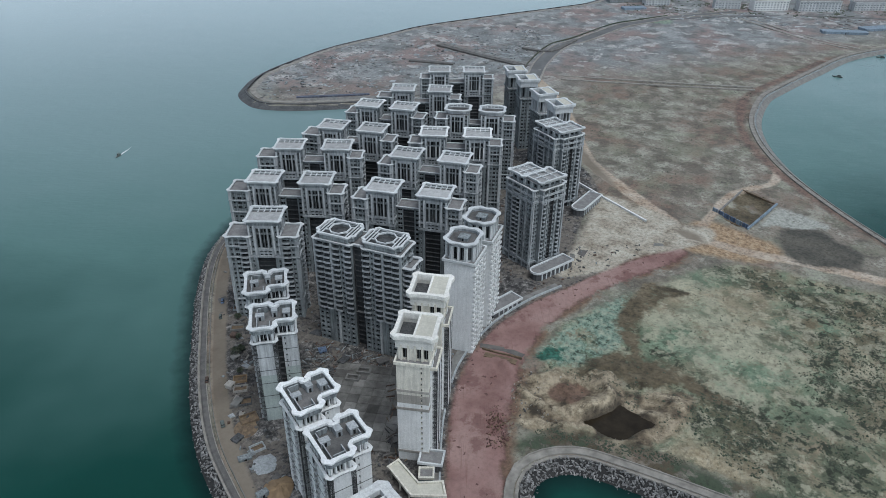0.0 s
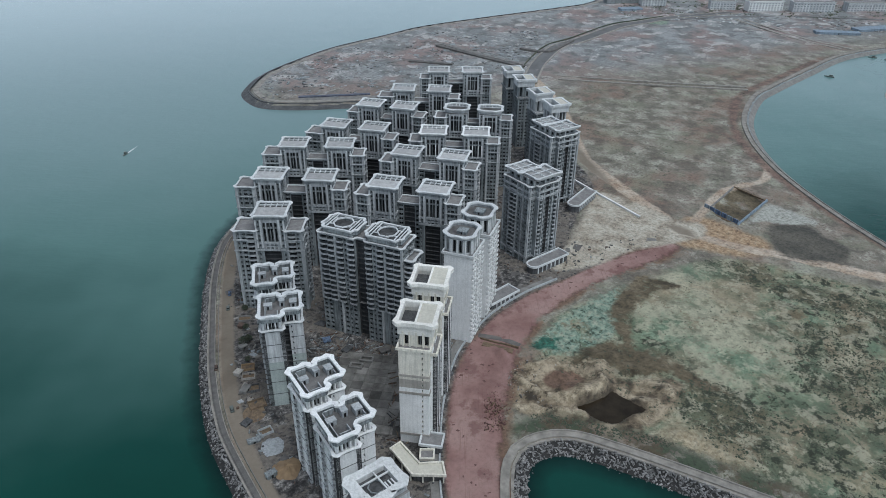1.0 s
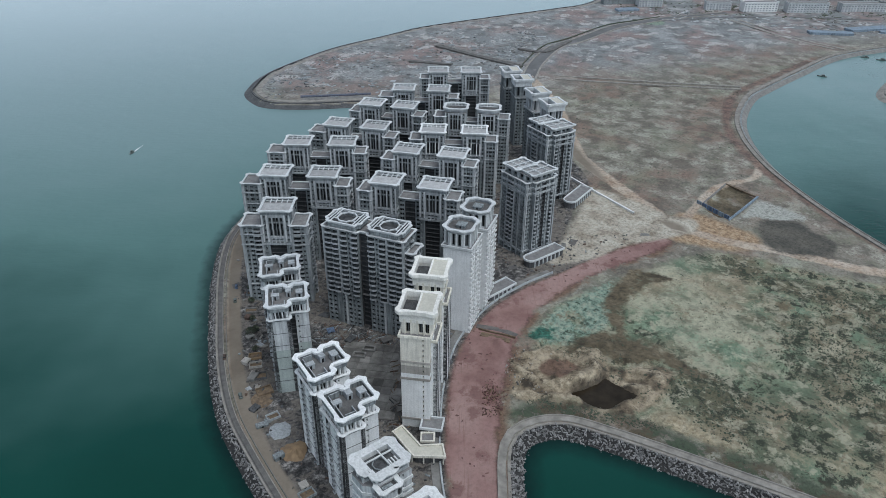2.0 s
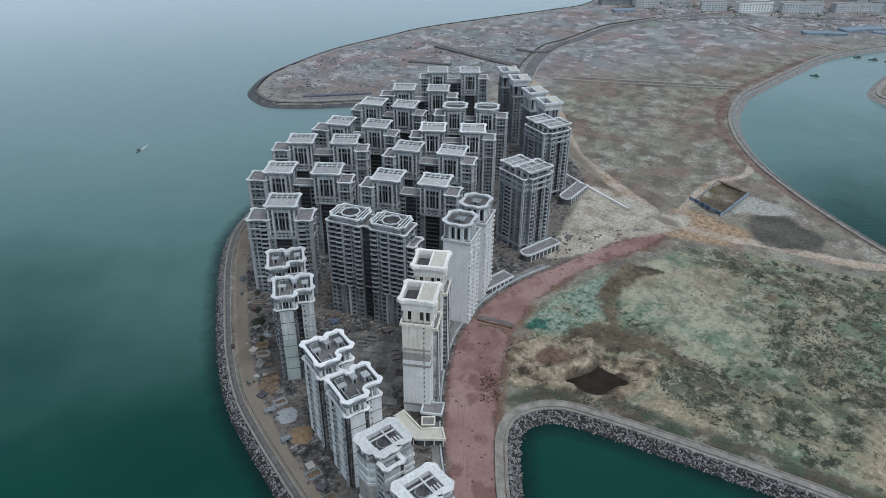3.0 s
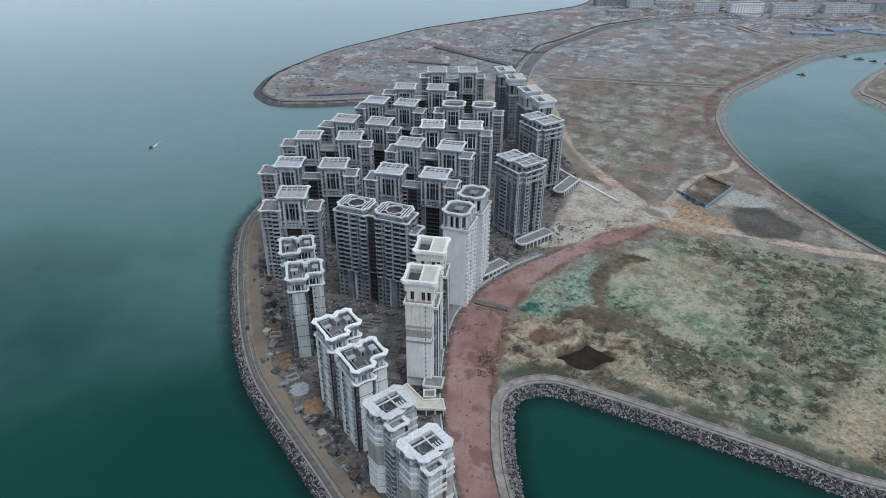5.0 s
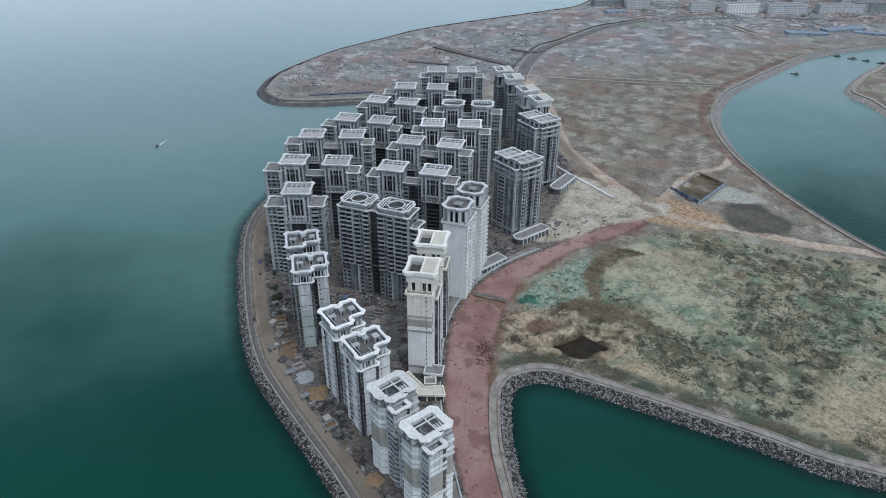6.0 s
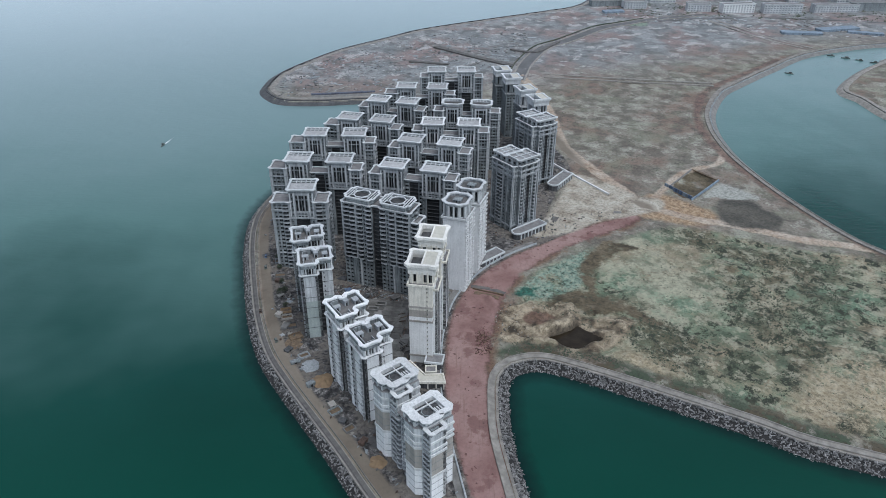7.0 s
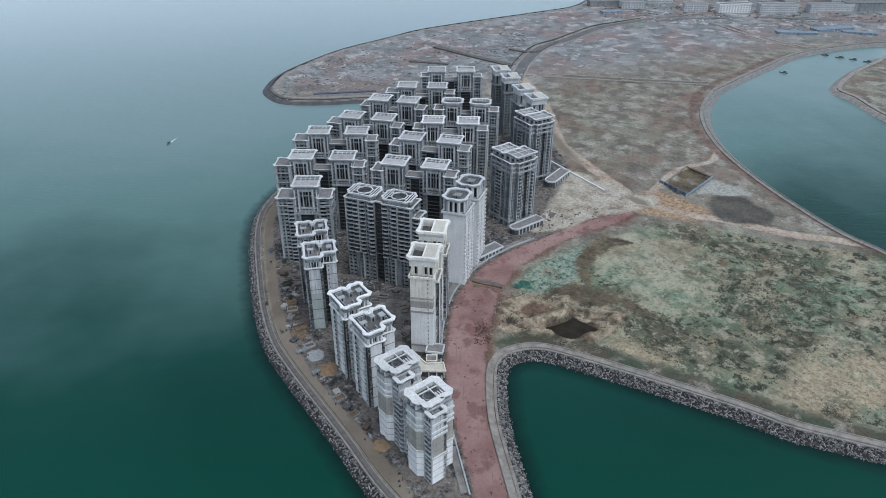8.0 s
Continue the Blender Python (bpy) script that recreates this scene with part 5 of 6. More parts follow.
run_wall("canal_road", CANAL, 14, 3.9, 4.5, ASPHALT, "long dark asphalt road with pale kerbs", "road", 8)
for off in (-9, 9):
    run_wall("kerb", [(x + off * 0.8, y - off * 0.55) for x, y in CANAL], 2.2, 3.9, 4.9, QUAY_PALE, "pale concrete road edge", "kerb", 8)
run_wall("fence_wall", [(100, 508), (122, 470), (142, 437)], 1.2, 3.9, 5.6, WHITE, "long white site fence by the dirt road", "fence")
for pts, nm in (([(-42, 846), (11, 832)], "a"), ([(-8, 922), (40, 874), (95, 824)], "b"), ([(100, 912), (133, 896), (174, 955)], "c")):
    run_wall("bank", pts, 6, 3.6, 6.0, GRIME, "dark overgrown earth bank", "bank", 10)
for pts in ([(130, 790), (240, 768), (335, 752)], [(130, 776), (240, 756), (333, 742)]):
    run_wall("low_bank", pts, 3, 3.6, 5.2, QUAY_PALE, "low pale earth bank across the plain", "bank", 10)
for off in (-7, 7):
    run_wall("far_road", [(453 + off, 1102), (481 + off, 1019), (499 + off, 972), (532 + off, 925)], 5, 3.9, 4.6, QUAY_PALE, "pale concrete lane of the road by the lake", "road", 10)
run_wall("far_road", [(330, 1090), (450, 1120), (600, 1120), (800, 1075)], 8, 3.9, 4.5, ASPHALT, "dark road before the far town", "road", 10)
SAND = weathered("pale sand", (0.36, 0.33, 0.27), (0.24, 0.21, 0.17), coarse=0.4, streak=0.0)
OCHRE = weathered("ochre spoil", (0.30, 0.21, 0.12), (0.18, 0.12, 0.07), coarse=0.4, streak=0.0)
SPOIL = weathered("brown spoil", (0.20, 0.145, 0.09), (0.09, 0.065, 0.045), coarse=0.5, streak=0.0)
run_wall("trench_wall", [(21, 293), (28, 289.5), (34, 287.5), (41, 285)], 0.6, 3.6, 5.2, SPOIL, "low brown earth retaining wall on the clay road", "wall", 2)
run_wall("trench", [(20, 296), (28, 294), (36, 291), (42, 287)], 3.4, 3.9, 4.3, GRIME, "dark shallow trench behind the low wall", "trench", 2)
run_wall("berm", [(22, 288.5), (28, 286), (38, 282)], 3.5, 3.6, 4.5, SPOIL, "low brown earth berm before the low wall", "bank", 2)


run_wall("hedge", [(x - 13, y + 9) for x, y in CANAL[1:-1]], 1.4, 3.9, 5.2, LEAF, "dark clipped hedge beside the long road", "hedge", 8)
run_wall("cape_road", [(0, 932), (46, 884), (101, 834), (112, 800)], 6, 3.9, 4.4, QUAY, "pale service road across the old fill", "road", 8)
run_wall("shore_road", [(-150, 697), (-100, 704), (-40, 716), (20, 735), (90, 770)], 7, 3.9, 4.4, QUAY, "pale road along the cape's inner shore", "road", 8)
run_wall("shore_bank", [(-152, 704), (-120, 709), (-78, 716)], 4, 3.9, 5.4, weathered("slate blue sheet", (0.15, 0.17, 0.23), (0.09, 0.10, 0.14)), "low blue grey sheeted bank on the cape", "bank", 6)


def podium(x, y, turn, w, d, h, label, mat=RIM, round_end=True):
    root = new("podium")
    root.matrix_world = pose(x, y, BASE, 0, 0, turn)
    tagged(root, label, "podium")
    o = [(-w / 2, -d / 2), (w / 2, -d / 2), (w / 2, d / 2), (-w / 2, d / 2)]
    if round_end:
        o = [(w / 2, -d / 2), (w / 2, d / 2)] + [(-w / 2 + d / 2 - d / 2 * math.sin(a), d / 2 * math.cos(a)) for a in np.linspace(0, math.pi, 8)]
    k = Kit()
    k.prism(o, 0, h, DARK_CONCRETE, ROOF)
    part("base", k, root)
    k = Kit()
    cornice(k, o, h, mat, 0.8, 0.6)
    part("parapet", k, root, "pale rounded parapet")
    n = max(2, int(w / 4))
    for i in range(n):
        k = Kit()
        xx = -w / 2 + d / 2 + (w - d / 2) * i / n
        k.box(xx - 0.3, xx + 0.3, -d / 2 - 0.5, -d / 2 + 0.1, 0, h - 0.5, mat)
        part("column", k, root)
    return root


podium(66, 370, 38, 30, 8, 5, "low rounded podium with pale parapet at the tower's foot")
podium(103, 459, 55, 32, 9, 5, "low podium with pale parapet beside the road")
podium(34, 330, 42, 22, 8, 4, "low shop podium with dark roof beside the wall", round_end=False)
podium(-4, 213, -9, 9, 7, 5, "small pale podium at the white tower's foot", round_end=False)


def kiosk(x, y):
    """Low L-shaped sales hall: dark open ground floor on columns under a thin flat roof."""
    root = new("sales_pavilion")
    root.matrix_world = pose(x, y, BASE)
    tagged(root, "low L-shaped pavilion shell with a flat cream roof", "pavilion")
    o = [(-12.4, 7.4), (-11.0, 6.0), (-3.2, -5.6), (-1.8, -7.2), (12.3, -7.5), (11.0, 0.2), (1.1, -0.6), (-7.8, 11.7)]
    k = Kit()
    k.prism(outset(o, -1.4), 0, 4.2, DARK_CONCRETE)
    part("shell", k, root)
    k = Kit()
    k.prism(o, 4.2, 4.8, TAN, PAPER)
    cornice(k, outset(o, -0.4), 4.8, CREAM, 0.5, 0.3)
    part("roof", k, root, "flat cream roof slab with a low rim")
    for a, b in ((-10.5, 6.0), (-6.6, 0.2), (-2.6, -5.4), (2.5, -6.4), (7.0, -6.5), (11.2, -6.6)):
        k = Kit()
        k.box(a - 0.3, a + 0.3, b - 0.3, b + 0.3, 0, 4.3, CREAM)
        part("column", k, root)
    k = Kit()
    k.box(1.0, 7.0, 3.0, 8.5, 0, 3.4, CONCRETE, ROOF)
    cornice(k, rect(1.0, 7.0, 3.0, 8.5), 3.4, CREAM, 0.3, 0.3)
    part("stair_well", k, root)


kiosk(-10, 200)


DECK = weathered("stained deck slab", (0.30, 0.29, 0.27), (0.06, 0.056, 0.05), coarse=0.07, streak=0.0, vary=0.65)


def deck():
    """Garage roof between the blocks: square slabs with open joints and two light wells."""
    root = new("garage_deck")
    root.matrix_world = pose(-34, 252, 0, 0, 0, -9)
    tagged(root, "grimy grey concrete garage deck with stained square slabs", "deck")
    k = Kit()
    k.box(-22, 22, -30, 26, 3.2, 4.6, GRIME)
    part("base", k, root)
    shapes = []
    rng = random.Random(5)
    for i in range(3):
        q = Kit()
        q.prism(rect(-2.68, 2.68, -2.68, 2.68), 0, 0.22, (DECK, DECK, GRIME)[i], grow=-0.06)
        shapes.append(q.mesh("slab"))
    for i in range(8):
        for j in range(10):
            if rng.random() < 0.10:
                continue
            ob = new("slab", shapes[rng.choice((0, 1, 0, 1, 0, 1, 2))])
            ob.parent = root
            ob.matrix_basis = pose(-19.2 + i * 5.5, -27 + j * 5.5, 4.6 + rng.uniform(-0.03, 0.05), rng.uniform(-0.4, 0.4), rng.uniform(-0.4, 0.4), rng.uniform(-0.6, 0.6))
    for x, y in ((-12, 14), (-8, 20)):
        k = Kit()
        cornice(k, rect(x - 3, x + 3, y - 1.6, y + 1.6), 5.2, QUAY, 0.4, 0.4)
        part("light_well", k, root)


deck()


# ---- loose things on the site ----
def crate(kind, x, y, turn, w, d, h, mat, label, category):
    root = new(kind)
    root.matrix_world = pose(x, y, BASE, 0, 0, turn)
    tagged(root, label, category, category + "s on site")
    k = Kit()
    k.box(-w / 2, w / 2, -d / 2, d / 2, 0, h, mat)
    part("body", k, root)
    k = Kit()
    k.prism(rect(-w / 2 - 0.3, w / 2 + 0.3, -d / 2 - 0.3, d / 2 + 0.3), h, h + 0.35, mat, grow=-0.2)
    part("lid", k, root)
    k = Kit()
    k.box(-0.5, 0.5, -d / 2 - 0.06, -d / 2 + 0.02, 0, min(2.1, h * 0.8), UNLIT_PANE)
    part("door", k, root)


rng = random.Random(21)
shore_yard = [(-40, 152), (-52, 168), (-62, 182), (-75, 200), (-84, 214), (-92, 230), (-97, 246), (-103, 262), (-107, 280), (-112, 300)]
for x, y in shore_yard:
    crate("site_hut", x + rng.uniform(0, 5), y + rng.uniform(-4, 4), rng.uniform(20, 80), rng.uniform(3, 6), rng.uniform(2.5, 3.5), rng.uniform(1.0, 2.2), rng.choice((QUAY, DARK_CONCRETE, CONCRETE, TAN, RUST)),
          "weathered low site hut among rubble by the shore", "hut")
for x, y in ((-20, 270), (-50, 282), (-62, 290), (-30, 281), (2, 262), (-64, 268), (6, 300), (30, 400), (22, 345)):
    crate("material_stack", x, y, rng.uniform(0, 90), rng.uniform(3, 7), rng.uniform(2, 4), rng.uniform(0.8, 1.8), rng.choice((RUST, GRIME, DARK_CONCRETE, BLUE)),
          "low stack of building material on grimy ground", "stack")


def basin(x, y, turn, w, d, mat, label):
    """An unfinished sunken bed: four low walls round dark earth."""
    root = new("foundation")
    root.matrix_world = pose(x, y, BASE, 0, 0, turn)
    tagged(root, label, "foundation", "foundations in the shore yard")
    for x0, x1, y0, y1 in ((-w, w, -d, -d + 0.5), (-w, w, d - 0.5, d), (-w, -w + 0.5, -d + 0.5, d - 0.5), (w - 0.5, w, -d + 0.5, d - 0.5)):
        k = Kit()
        k.prism(rect(x0, x1, y0, y1), -0.3, 1.2, mat, grow=-0.08)
        part("low_wall", k, root)
    k = Kit()
    k.box(-w + 0.5, w - 0.5, -d + 0.5, d - 0.5, -0.3, 0.25, SPOIL)
    part("bed", k, root, "dark brown earth filling")


for x, y, a, w, d, mat in ((-99, 267, 12, 3.4, 2.4, OCHRE), (-97, 260, 12, 3.4, 2.2, TAN), (-93, 251, 15, 3.6, 2.6, DARK_CONCRETE), (-115, 328, 8, 3.2, 2.8, CONCRETE), (-111, 309, 8, 3.6, 2.4, QUAY), (-88, 240, 30, 4.0, 3.0, SPOIL),
                           (-56, 176, 38, 3.4, 2.4, CONCRETE), (-47, 163, 38, 3.0, 2.2, QUAY), (-80, 222, 34, 3.2, 2.2, LIGHT)):
    basin(x, y, a, w, d, mat, "unfinished low-walled foundation bed in the shore yard")


def car(x, y, turn, paint, label):
    root = new("car")
    root.matrix_world = pose(x, y, 4.2, 0, 0, turn)
    tagged(root, label, "car", "cars on the shore road")
    k = Kit()
    k.prism([(-0.8, -2.2), (0.8, -2.2), (0.9, -1.6), (0.9, 1.6), (0.7, 2.2), (-0.7, 2.2), (-0.9, 1.6), (-0.9, -1.6)], 0.3, 0.9, paint, grow=-0.05)
    part("body", k, root)
    k = Kit()
    k.prism(rect(-0.78, 0.78, -1.7, 1.0), 0.9, 1.5, UNLIT_PANE, paint, grow=-0.18)
    part("cabin", k, root, "dark glazed cabin")
    for a, b in ((-0.85, -1.35), (0.85, -1.35), (-0.85, 1.35), (0.85, 1.35)):
        k = Kit()
        k.prism([(a + sx, b + 0.33 * math.cos(an)) for sx, an in ((-0.1, 3.14), (0.1, 3.14), (0.1, 0), (-0.1, 0))], 0.0, 0.6, HULL)
        part("wheel", k, root)


for x, y, a, m in ((-123, 319, 15, HULL), (-115, 266, 14, RUST), (-126, 334, 12, BLUE), (-99, 236, 25, HULL)):
    car(x, y, a, m, "small dark car parked on the shore road")


def spoil_mound(x, y, r, h, mat, label, seed):
    q = random.Random(seed)
    k = Kit()
    rings = [[(x + r * f * (1 + q.uniform(-0.18, 0.18)) * math.cos(a), y + r * f * (1 + q.uniform(-0.18, 0.18)) * math.sin(a), BASE - 0.3 + h * (1 - f) ** 0.8 * (1 + q.uniform(-0.2, 0.2)))
              for a in np.linspace(0, 2 * math.pi, 14, endpoint=False)] for f in (1.0, 0.72, 0.42, 0.16)]
    for lo, hi in zip(rings[:-1], rings[1:]):
        for i in range(14):
            j = (i + 1) % 14
            k.face([lo[i], lo[j], hi[j], hi[i]], mat)
    k.face(rings[-1], mat)
    tagged(new("earth_mound", k.mesh("earth_mound")), label, "mound", "mounds")


spoil_mound(-66, 200, 7, 2.4, OCHRE, "ochre spoil heap beside the shore road", 1)
spoil_mound(-31, 141, 5, 1.8, OCHRE, "small ochre spoil heap by the end block", 2)
spoil_mound(-75, 213, 6.5, 1.2, LIGHT, "pale grey rubble heap beside the shore road", 3)
spoil_mound(-88, 234, 7, 1.3, SPOIL, "flat dun spoil heap in the shore yard", 4)

def rubble(label, poly, count, seed, mats, size, high=0.9, slim=0.6):
    """Broken blocks and boards strewn over bare ground."""
    q = random.Random(seed)
    lo, hi = poly.min(0), poly.max(0)
    k = Kit()
    pts = np.array([(q.uniform(lo[0], hi[0]), q.uniform(lo[1], hi[1])) for _ in range(count * 3)])
    ok = within(pts, poly)
    for x, y in pts[ok][:count]:
        w, d, h, a = q.uniform(*size), q.uniform(*size) * slim, q.uniform(0.15, 1.0) * high, q.uniform(0, 3.1)
        c, s = math.cos(a), math.sin(a)
        k.prism([(x + c * u - s * v, y + s * u + c * v) for u, v in ((-w, -d * q.uniform(0.3, 1)), (w * q.uniform(0.3, 1), -d), (w, d * q.uniform(0.3, 1)), (-w * q.uniform(0.3, 1), d))], BASE - 0.2, BASE + h, q.choice(mats), grow=-0.1)
    tagged(new("rubble", k.mesh("rubble")), label, "rubble", kind="stuff")


rubble("scattered grey and brown building rubble round the towers", SITE, 2600, 31, [DARK_CONCRETE, GRIME, DARK_CONCRETE, CONCRETE, QUAY, GRIME, DARK_CONCRETE, RUST], (0.3, 1.3))
rubble("pale concrete pads and bare slabs on the old fill", np.array([(-180, 760), (-60, 730), (60, 800), (150, 960), (120, 1060), (-20, 1000), (-140, 860)]), 150, 35, [QUAY, CONCRETE, QUAY, LIGHT], (2.5, 8.0), 0.4)
rubble("flat grey slabs and dark pits in the tower yard", SITE, 110, 36, [GRIME, QUAY, GRIME, DARK_CONCRETE, GRIME], (2.0, 5.0), 0.35)
rubble("dark loose formwork boards about the balcony block", np.array([(-74, 268), (-12, 256), (4, 284), (-18, 284), (-66, 298)]), 360, 37, [GRIME, DARK_CONCRETE, RUST, GRIME, CONCRETE], (1.2, 4.0), 0.5, 0.14)
DARK_CLAY = weathered("dark red clay", (0.15, 0.075, 0.065), (0.07, 0.04, 0.036), island=True, streak=0.0)
rubble("dark scaffold timbers piled along the garage deck", np.array([(-27, 263), (-19, 263), (-15, 214), (-23, 213)]), 90, 53, [GRIME, RUST, DARK_CONCRETE, SPOIL], (1.0, 3.6), 1.6, 0.1)
rubble("pale concrete pads between the shore road and the blocks", np.array([(-112, 300), (-104, 302), (-84, 234), (-64, 196), (-30, 148), (-36, 142), (-74, 196), (-96, 240)]), 60, 54, [LIGHT, QUAY_PALE, CONCRETE], (0.8, 2.6), 0.35)
rubble("dark clods and ruts on the red clay road", RED, 220, 32, [DARK_CLAY], (0.4, 1.3), 0.15)
rubble("dark maroon clods beside the clay road", np.array([(20, 224), (28, 222), (36, 246), (28, 256), (21, 246)]), 300, 50, [DARK_CLAY, SPOIL, DARK_CLAY], (0.2, 0.8), 0.7)
rubble("brown clods and stones strewn over the sandy diggings", np.array([(32, 258), (41, 276), (52, 274), (60, 271), (50, 264), (46, 252), (54, 240), (38, 236)]), 160, 52, [SPOIL, SAND, TAN, GRIME], (0.2, 0.7), 1.2)
rubble("broken stone and debris on the old cape fill", np.array([(-190, 700), (-60, 700), (60, 780), (140, 1000), (60, 1080), (-130, 900), (-200, 780)]), 1700, 33, [QUAY, DARK_CONCRETE, CONCRETE, QUAY, CONCRETE, LIGHT], (0.6, 3.0), 0.6)


def scrub(label, poly, count, seed, size, thin):
    q = random.Random(seed)
    lo, hi = poly.min(0), poly.max(0)
    pts = np.random.RandomState(seed).uniform(lo, hi, (count * 4, 2))
    keep = within(pts, poly) & (lattice(pts, 22, seed) * 0.6 + lattice(pts, 7, seed + 1) * 0.4 > thin)
    pts = pts[keep][:count]
    z = ground_height(pts, shore_depth(pts), depth_in(pts, FIELD), np.max([depth_in(pts, o) for o in PONDS], 0), depth_in(pts, SITE), -np.min([away(pts, o) for o in RIDGES], 0))
    k = Kit()
    for (x, y), h in zip(pts, z):
        r = size[0] + (size[1] - size[0]) * q.random() ** 2.2
        for _ in range(q.choice((1, 1, 2, 3))):
            boulder(k, x + q.gauss(0, 1.1) * r, y + q.gauss(0, 0.8) * r, h + 0.05, r * q.uniform(0.5, 1.0), q, LEAF)
    tagged(new("scrub", k.mesh("scrub")), label, "scrub", kind="stuff")


scrub("low grey-green scrub tufts over the sandy field", DARK_PATCH, 3600, 41, (0.2, 0.9), 0.50)
scrub("dark scrub belt beside the dirt track", BRUSH[0], 700, 44, (0.3, 1.0), 0.45)
scrub("green scrub above the bay quay", BRUSH[1], 600, 45, (0.3, 1.0), 0.45)
scrub("sparse low tufts on pale crusted ground", FIELD, 2000, 46, (0.2, 0.75), 0.56)
scrub("dark scrub and clods along the top of the bay bank", BRUSH[3], 420, 49, (0.3, 0.95), 0.35)
scrub("weeds between the heaps of the sandy diggings", BANKS, 420, 51, (0.2, 0.8), 0.55)
scrub("sparse dark scrub on the far plain", np.array([(125, 560), (118, 700), (160, 760), (330, 740), (270, 600), (268, 520), (190, 450)]), 700, 43, (0.3, 0.8), 0.58)


def bush(x, y, r, seed):
    q = random.Random(seed)
    root = new("tree")
    root.matrix_world = pose(x, y, BASE)
    tagged(root, "small dark green bushy tree beside the shore road", "tree", "trees")
    k = Kit()
    n = 7
    for (z0, r0), (z1, r1) in (((0, 0.22), (1.2, 0.16)), ((1.2, 0.16), (2.4, 0.08))):
        for i in range(n):
            a, b = 2 * math.pi * i / n, 2 * math.pi * (i + 1) / n
            k.face([(r0 * math.cos(a), r0 * math.sin(a), z0), (r0 * math.cos(b), r0 * math.sin(b), z0), (r1 * math.cos(b), r1 * math.sin(b), z1), (r1 * math.cos(a), r1 * math.sin(a), z1)], RUST)
    part("trunk", k, root)
    k = Kit()
    for _ in range(420):
        a, e, d = q.uniform(0, 6.3), q.uniform(-0.4, 1.5), r * q.uniform(0.45, 1.0)
        c = np.array([d * math.cos(a) * math.cos(e), d * math.sin(a) * math.cos(e), 1.9 + d * 0.8 * math.sin(e)])
        u = np.array([q.uniform(-1, 1) for _ in range(3)]) * 0.35
        v = np.array([q.uniform(-1, 1) for _ in range(3)]) * 0.35
        k.face([c - u, c - v, c + u, c + v], LEAF)
    part("crown", k, root)


for i, (x, y, r) in enumerate(((-106, 287, 3.0), (-104, 290, 2.0), (-113, 318, 2.0), (-100, 272, 1.6), (-117, 332, 1.8), (-108, 300, 1.7))):
    bush(x, y, r, 60 + i)


def boat(x, y, turn, length, label, wake=False):
    root = new("boat")
    root.matrix_world = pose(x, y, 0, 0, 0, turn)
    tagged(root, label, "boat", "boats")
    L, w = length / 2, length / 7
    o = [(-w, -L), (w, -L), (w * 1.1, 0), (w * 0.7, L * 0.7), (0, L), (-w * 0.7, L * 0.7), (-w * 1.1, 0)]
    k = Kit()
    k.prism(outset(o, -0.3), -0.4, 1.0, HULL, grow=0.3)
    part("hull", k, root)
    k = Kit()
    k.box(-w * 0.7, w * 0.7, -L * 0.6, L * 0.05, 1.0, 2.6, HULL)
    part("cabin", k, root)
    if wake:
        k = Kit()
        for s, far in ((-1, 15), (0, 20), (1, 12)):
            k.face([(s * w * 0.3 - 0.35, -L, 0.03), (s * w * 0.3 + 0.35, -L, 0.03), (s * w * 0.9, -L - far, 0.03)], FOAM)
        part("wake", k, root, "thin white foam wake")


boat(-276, 555, 172, 7, "small motor boat leaving a thin white wake", True)
for x, y, a, L in ((456, 811, 60, 11), (553, 899, 70, 10), (568, 887, 80, 12), (582, 876, 60, 10), (596, 864, 75, 11)):
    boat(x, y, a, L, "dark moored work boat on the lake")


def pit():
    """Excavation with blue sheet fence and low walls."""
    root = new("excavation")
    root.matrix_world = pose(0, 0, BASE)
    tagged(root, "walled dark excavation with blue sheet fencing", "excavation")
    corners = [(229, 491), (245, 466), (209, 427), (194, 449)]
    for i in range(4):
        a, b = np.array(corners[i], float), np.array(corners[(i + 1) % 4], float)
        u = (b - a) / np.linalg.norm(b - a)
        n = np.array([u[1], -u[0]]) * 0.6
        k = Kit()
        k.prism([tuple(a - n), tuple(a + n), tuple(b + n), tuple(b - n)], -0.5, (0.7, 1.6, 0.3, 0.6)[i], (SPOIL, PALE_BLUE, SPOIL, QUAY)[i])
        part("side_wall", k, root)
    for i in range(6):
        k = Kit()
        x, y = 194 + i * 2.6, 455 - i * 4.6
        k.prism([(x, y), (x + 2.2, y - 3.9), (x + 2.8, y - 3.5), (x + 0.6, y + 0.4)], -0.2, 3.2, BLUE if i % 4 else PALE_BLUE)
        part("fence_panel", k, root)


pit()


# ---- far town ----
# panes made paler to put distance haze into their colour
FAR_PANE = plain("haze-paled panes", (0.21, 0.235, 0.25), 0.3)


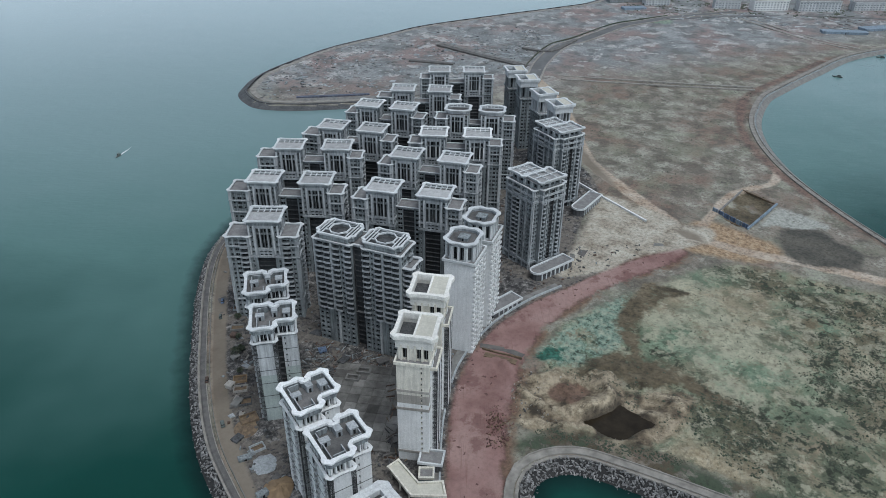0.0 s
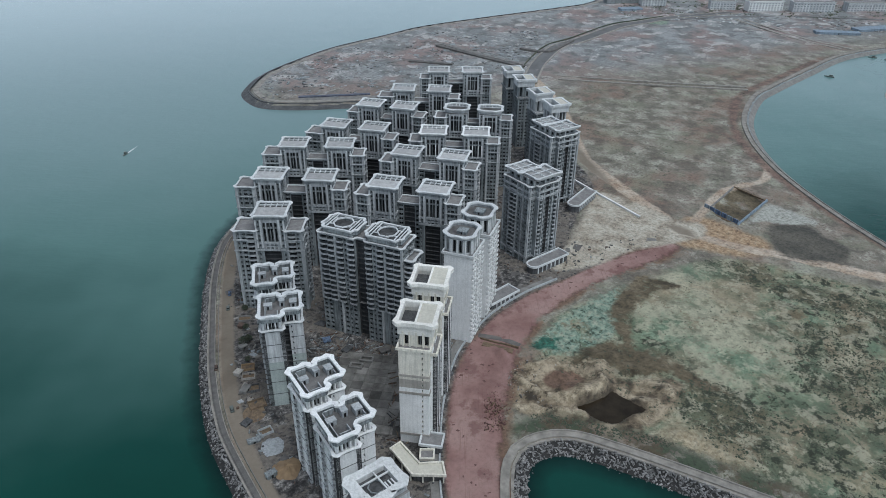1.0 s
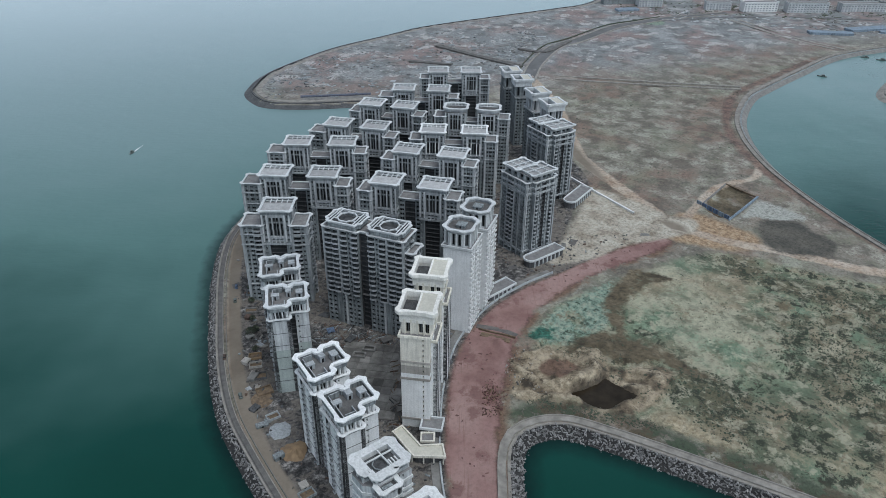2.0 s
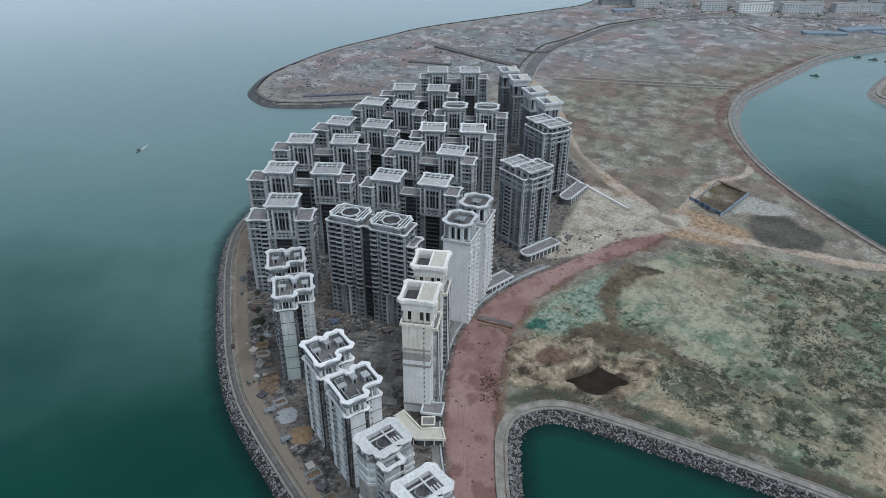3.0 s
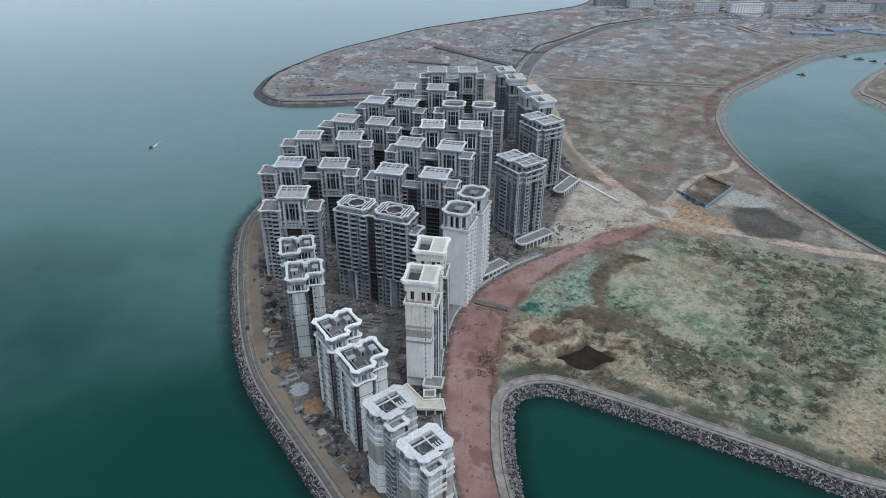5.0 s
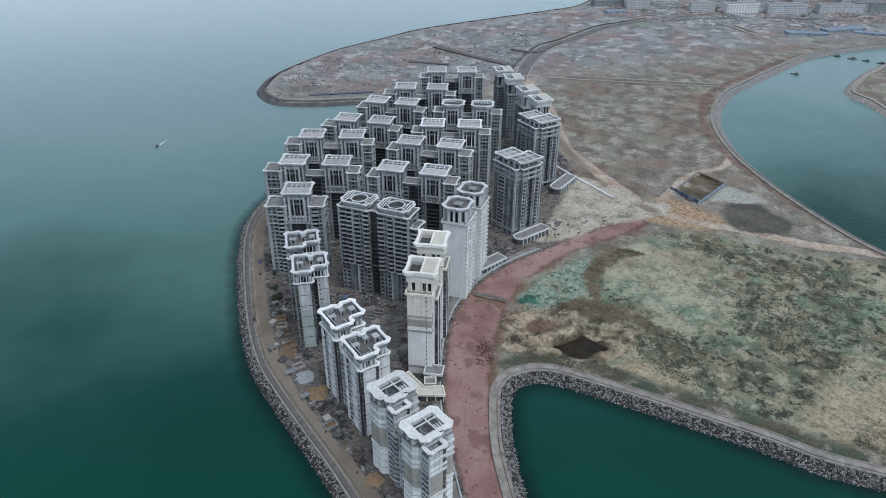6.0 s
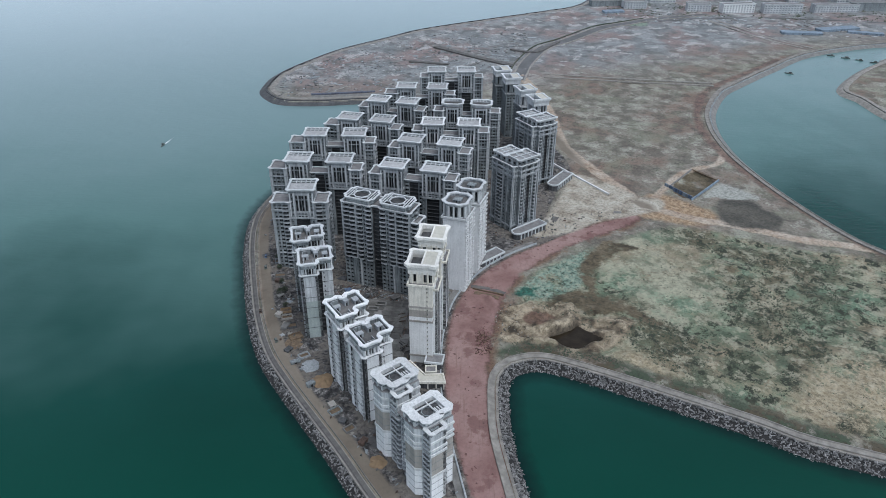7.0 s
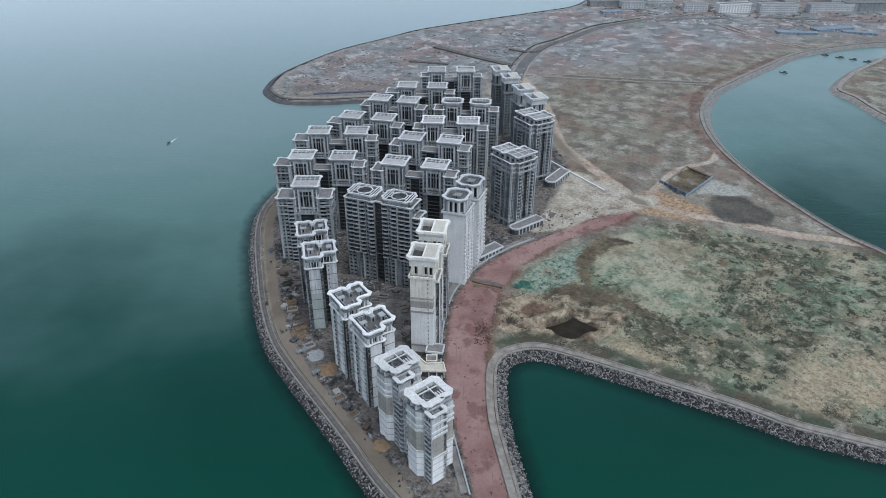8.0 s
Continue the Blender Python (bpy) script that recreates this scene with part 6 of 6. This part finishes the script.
def far_block(x, y, turn, w, d, h, mat, label):
    root = new("far_building")
    root.matrix_world = pose(x, y, BASE, 0, 0, turn)
    tagged(root, label, "building", "far town")
    k = Kit()
    k.box(-w / 2, w / 2, -d / 2, d / 2, 0, h, mat, ROOF)
    part("body", k, root)
    k = Kit()
    cornice(k, rect(-w / 2, w / 2, -d / 2, d / 2), h, mat, 0.8, 0.8)
    part("parapet", k, root)
    nx, nz = max(2, int(w / 5)), max(1, int(h / 3.4))
    q = Kit()
    for i in range(nx):
        for j in range(nz):
            xx = -w / 2 + (i + 0.5) * w / nx
            q.box(xx - 1.3, xx + 1.3, -d / 2 - 0.12, -d / 2 + 0.1, j * 3.4 + 1.0, j * 3.4 + 2.8, FAR_PANE)
    part("window_rest", q, root, kind="stuff")


for x, y, w, d, h, m in ((300, 1225, 60, 18, 9, CONCRETE), (345, 1205, 40, 20, 12, PALE), (410, 1260, 46, 18, 38, PALE), (452, 1180, 40, 16, 13, PALE), (516, 1170, 58, 16, 15, WHITE), (592, 1166, 66, 16, 15, PALE), (690, 1176, 80, 16, 13, PALE),
                         (560, 1262, 30, 18, 60, PALE), (610, 1290, 28, 18, 66, PALE), (660, 1268, 30, 18, 64, PALE), (700, 1300, 28, 18, 70, PALE), (740, 1250, 32, 18, 62, PALE), (780, 1240, 30, 18, 60, PALE),
                         (830, 1262, 34, 18, 66, PALE), (880, 1240, 32, 18, 60, PALE), (500, 1290, 30, 18, 48, PALE), (450, 1310, 60, 18, 30, CONCRETE), (760, 1190, 80, 18, 14, CONCRETE)):
    far_block(x, y, rng.uniform(-8, 8), w, d, h, m, "hazy pale apartment block of the far town")
for x, y, w, d in ((560, 1012, 60, 14), (630, 1040, 70, 18), (660, 1012, 50, 12), (300, 1165, 36, 16)):
    crate("shed", x, y, rng.uniform(-20, 25), w, d, 3, PALE_BLUE, "long low shed with faded blue sheet roof", "shed")
TOWN = np.array([(280, 1120), (420, 1130), (760, 1090), (900, 1120), (900, 1200), (300, 1250)])
scrub("dark street trees and hedges before the far town", TOWN, 900, 47, (1.2, 2.8), 0.48)
rubble("pale low structures on the far works ground", np.array([(260, 1100), (420, 1080), (560, 1010), (640, 990), (700, 1000), (640, 1100), (420, 1150), (300, 1200)]), 420, 48, [PALE, CONCRETE, QUAY, QUAY], (1.5, 5.0))
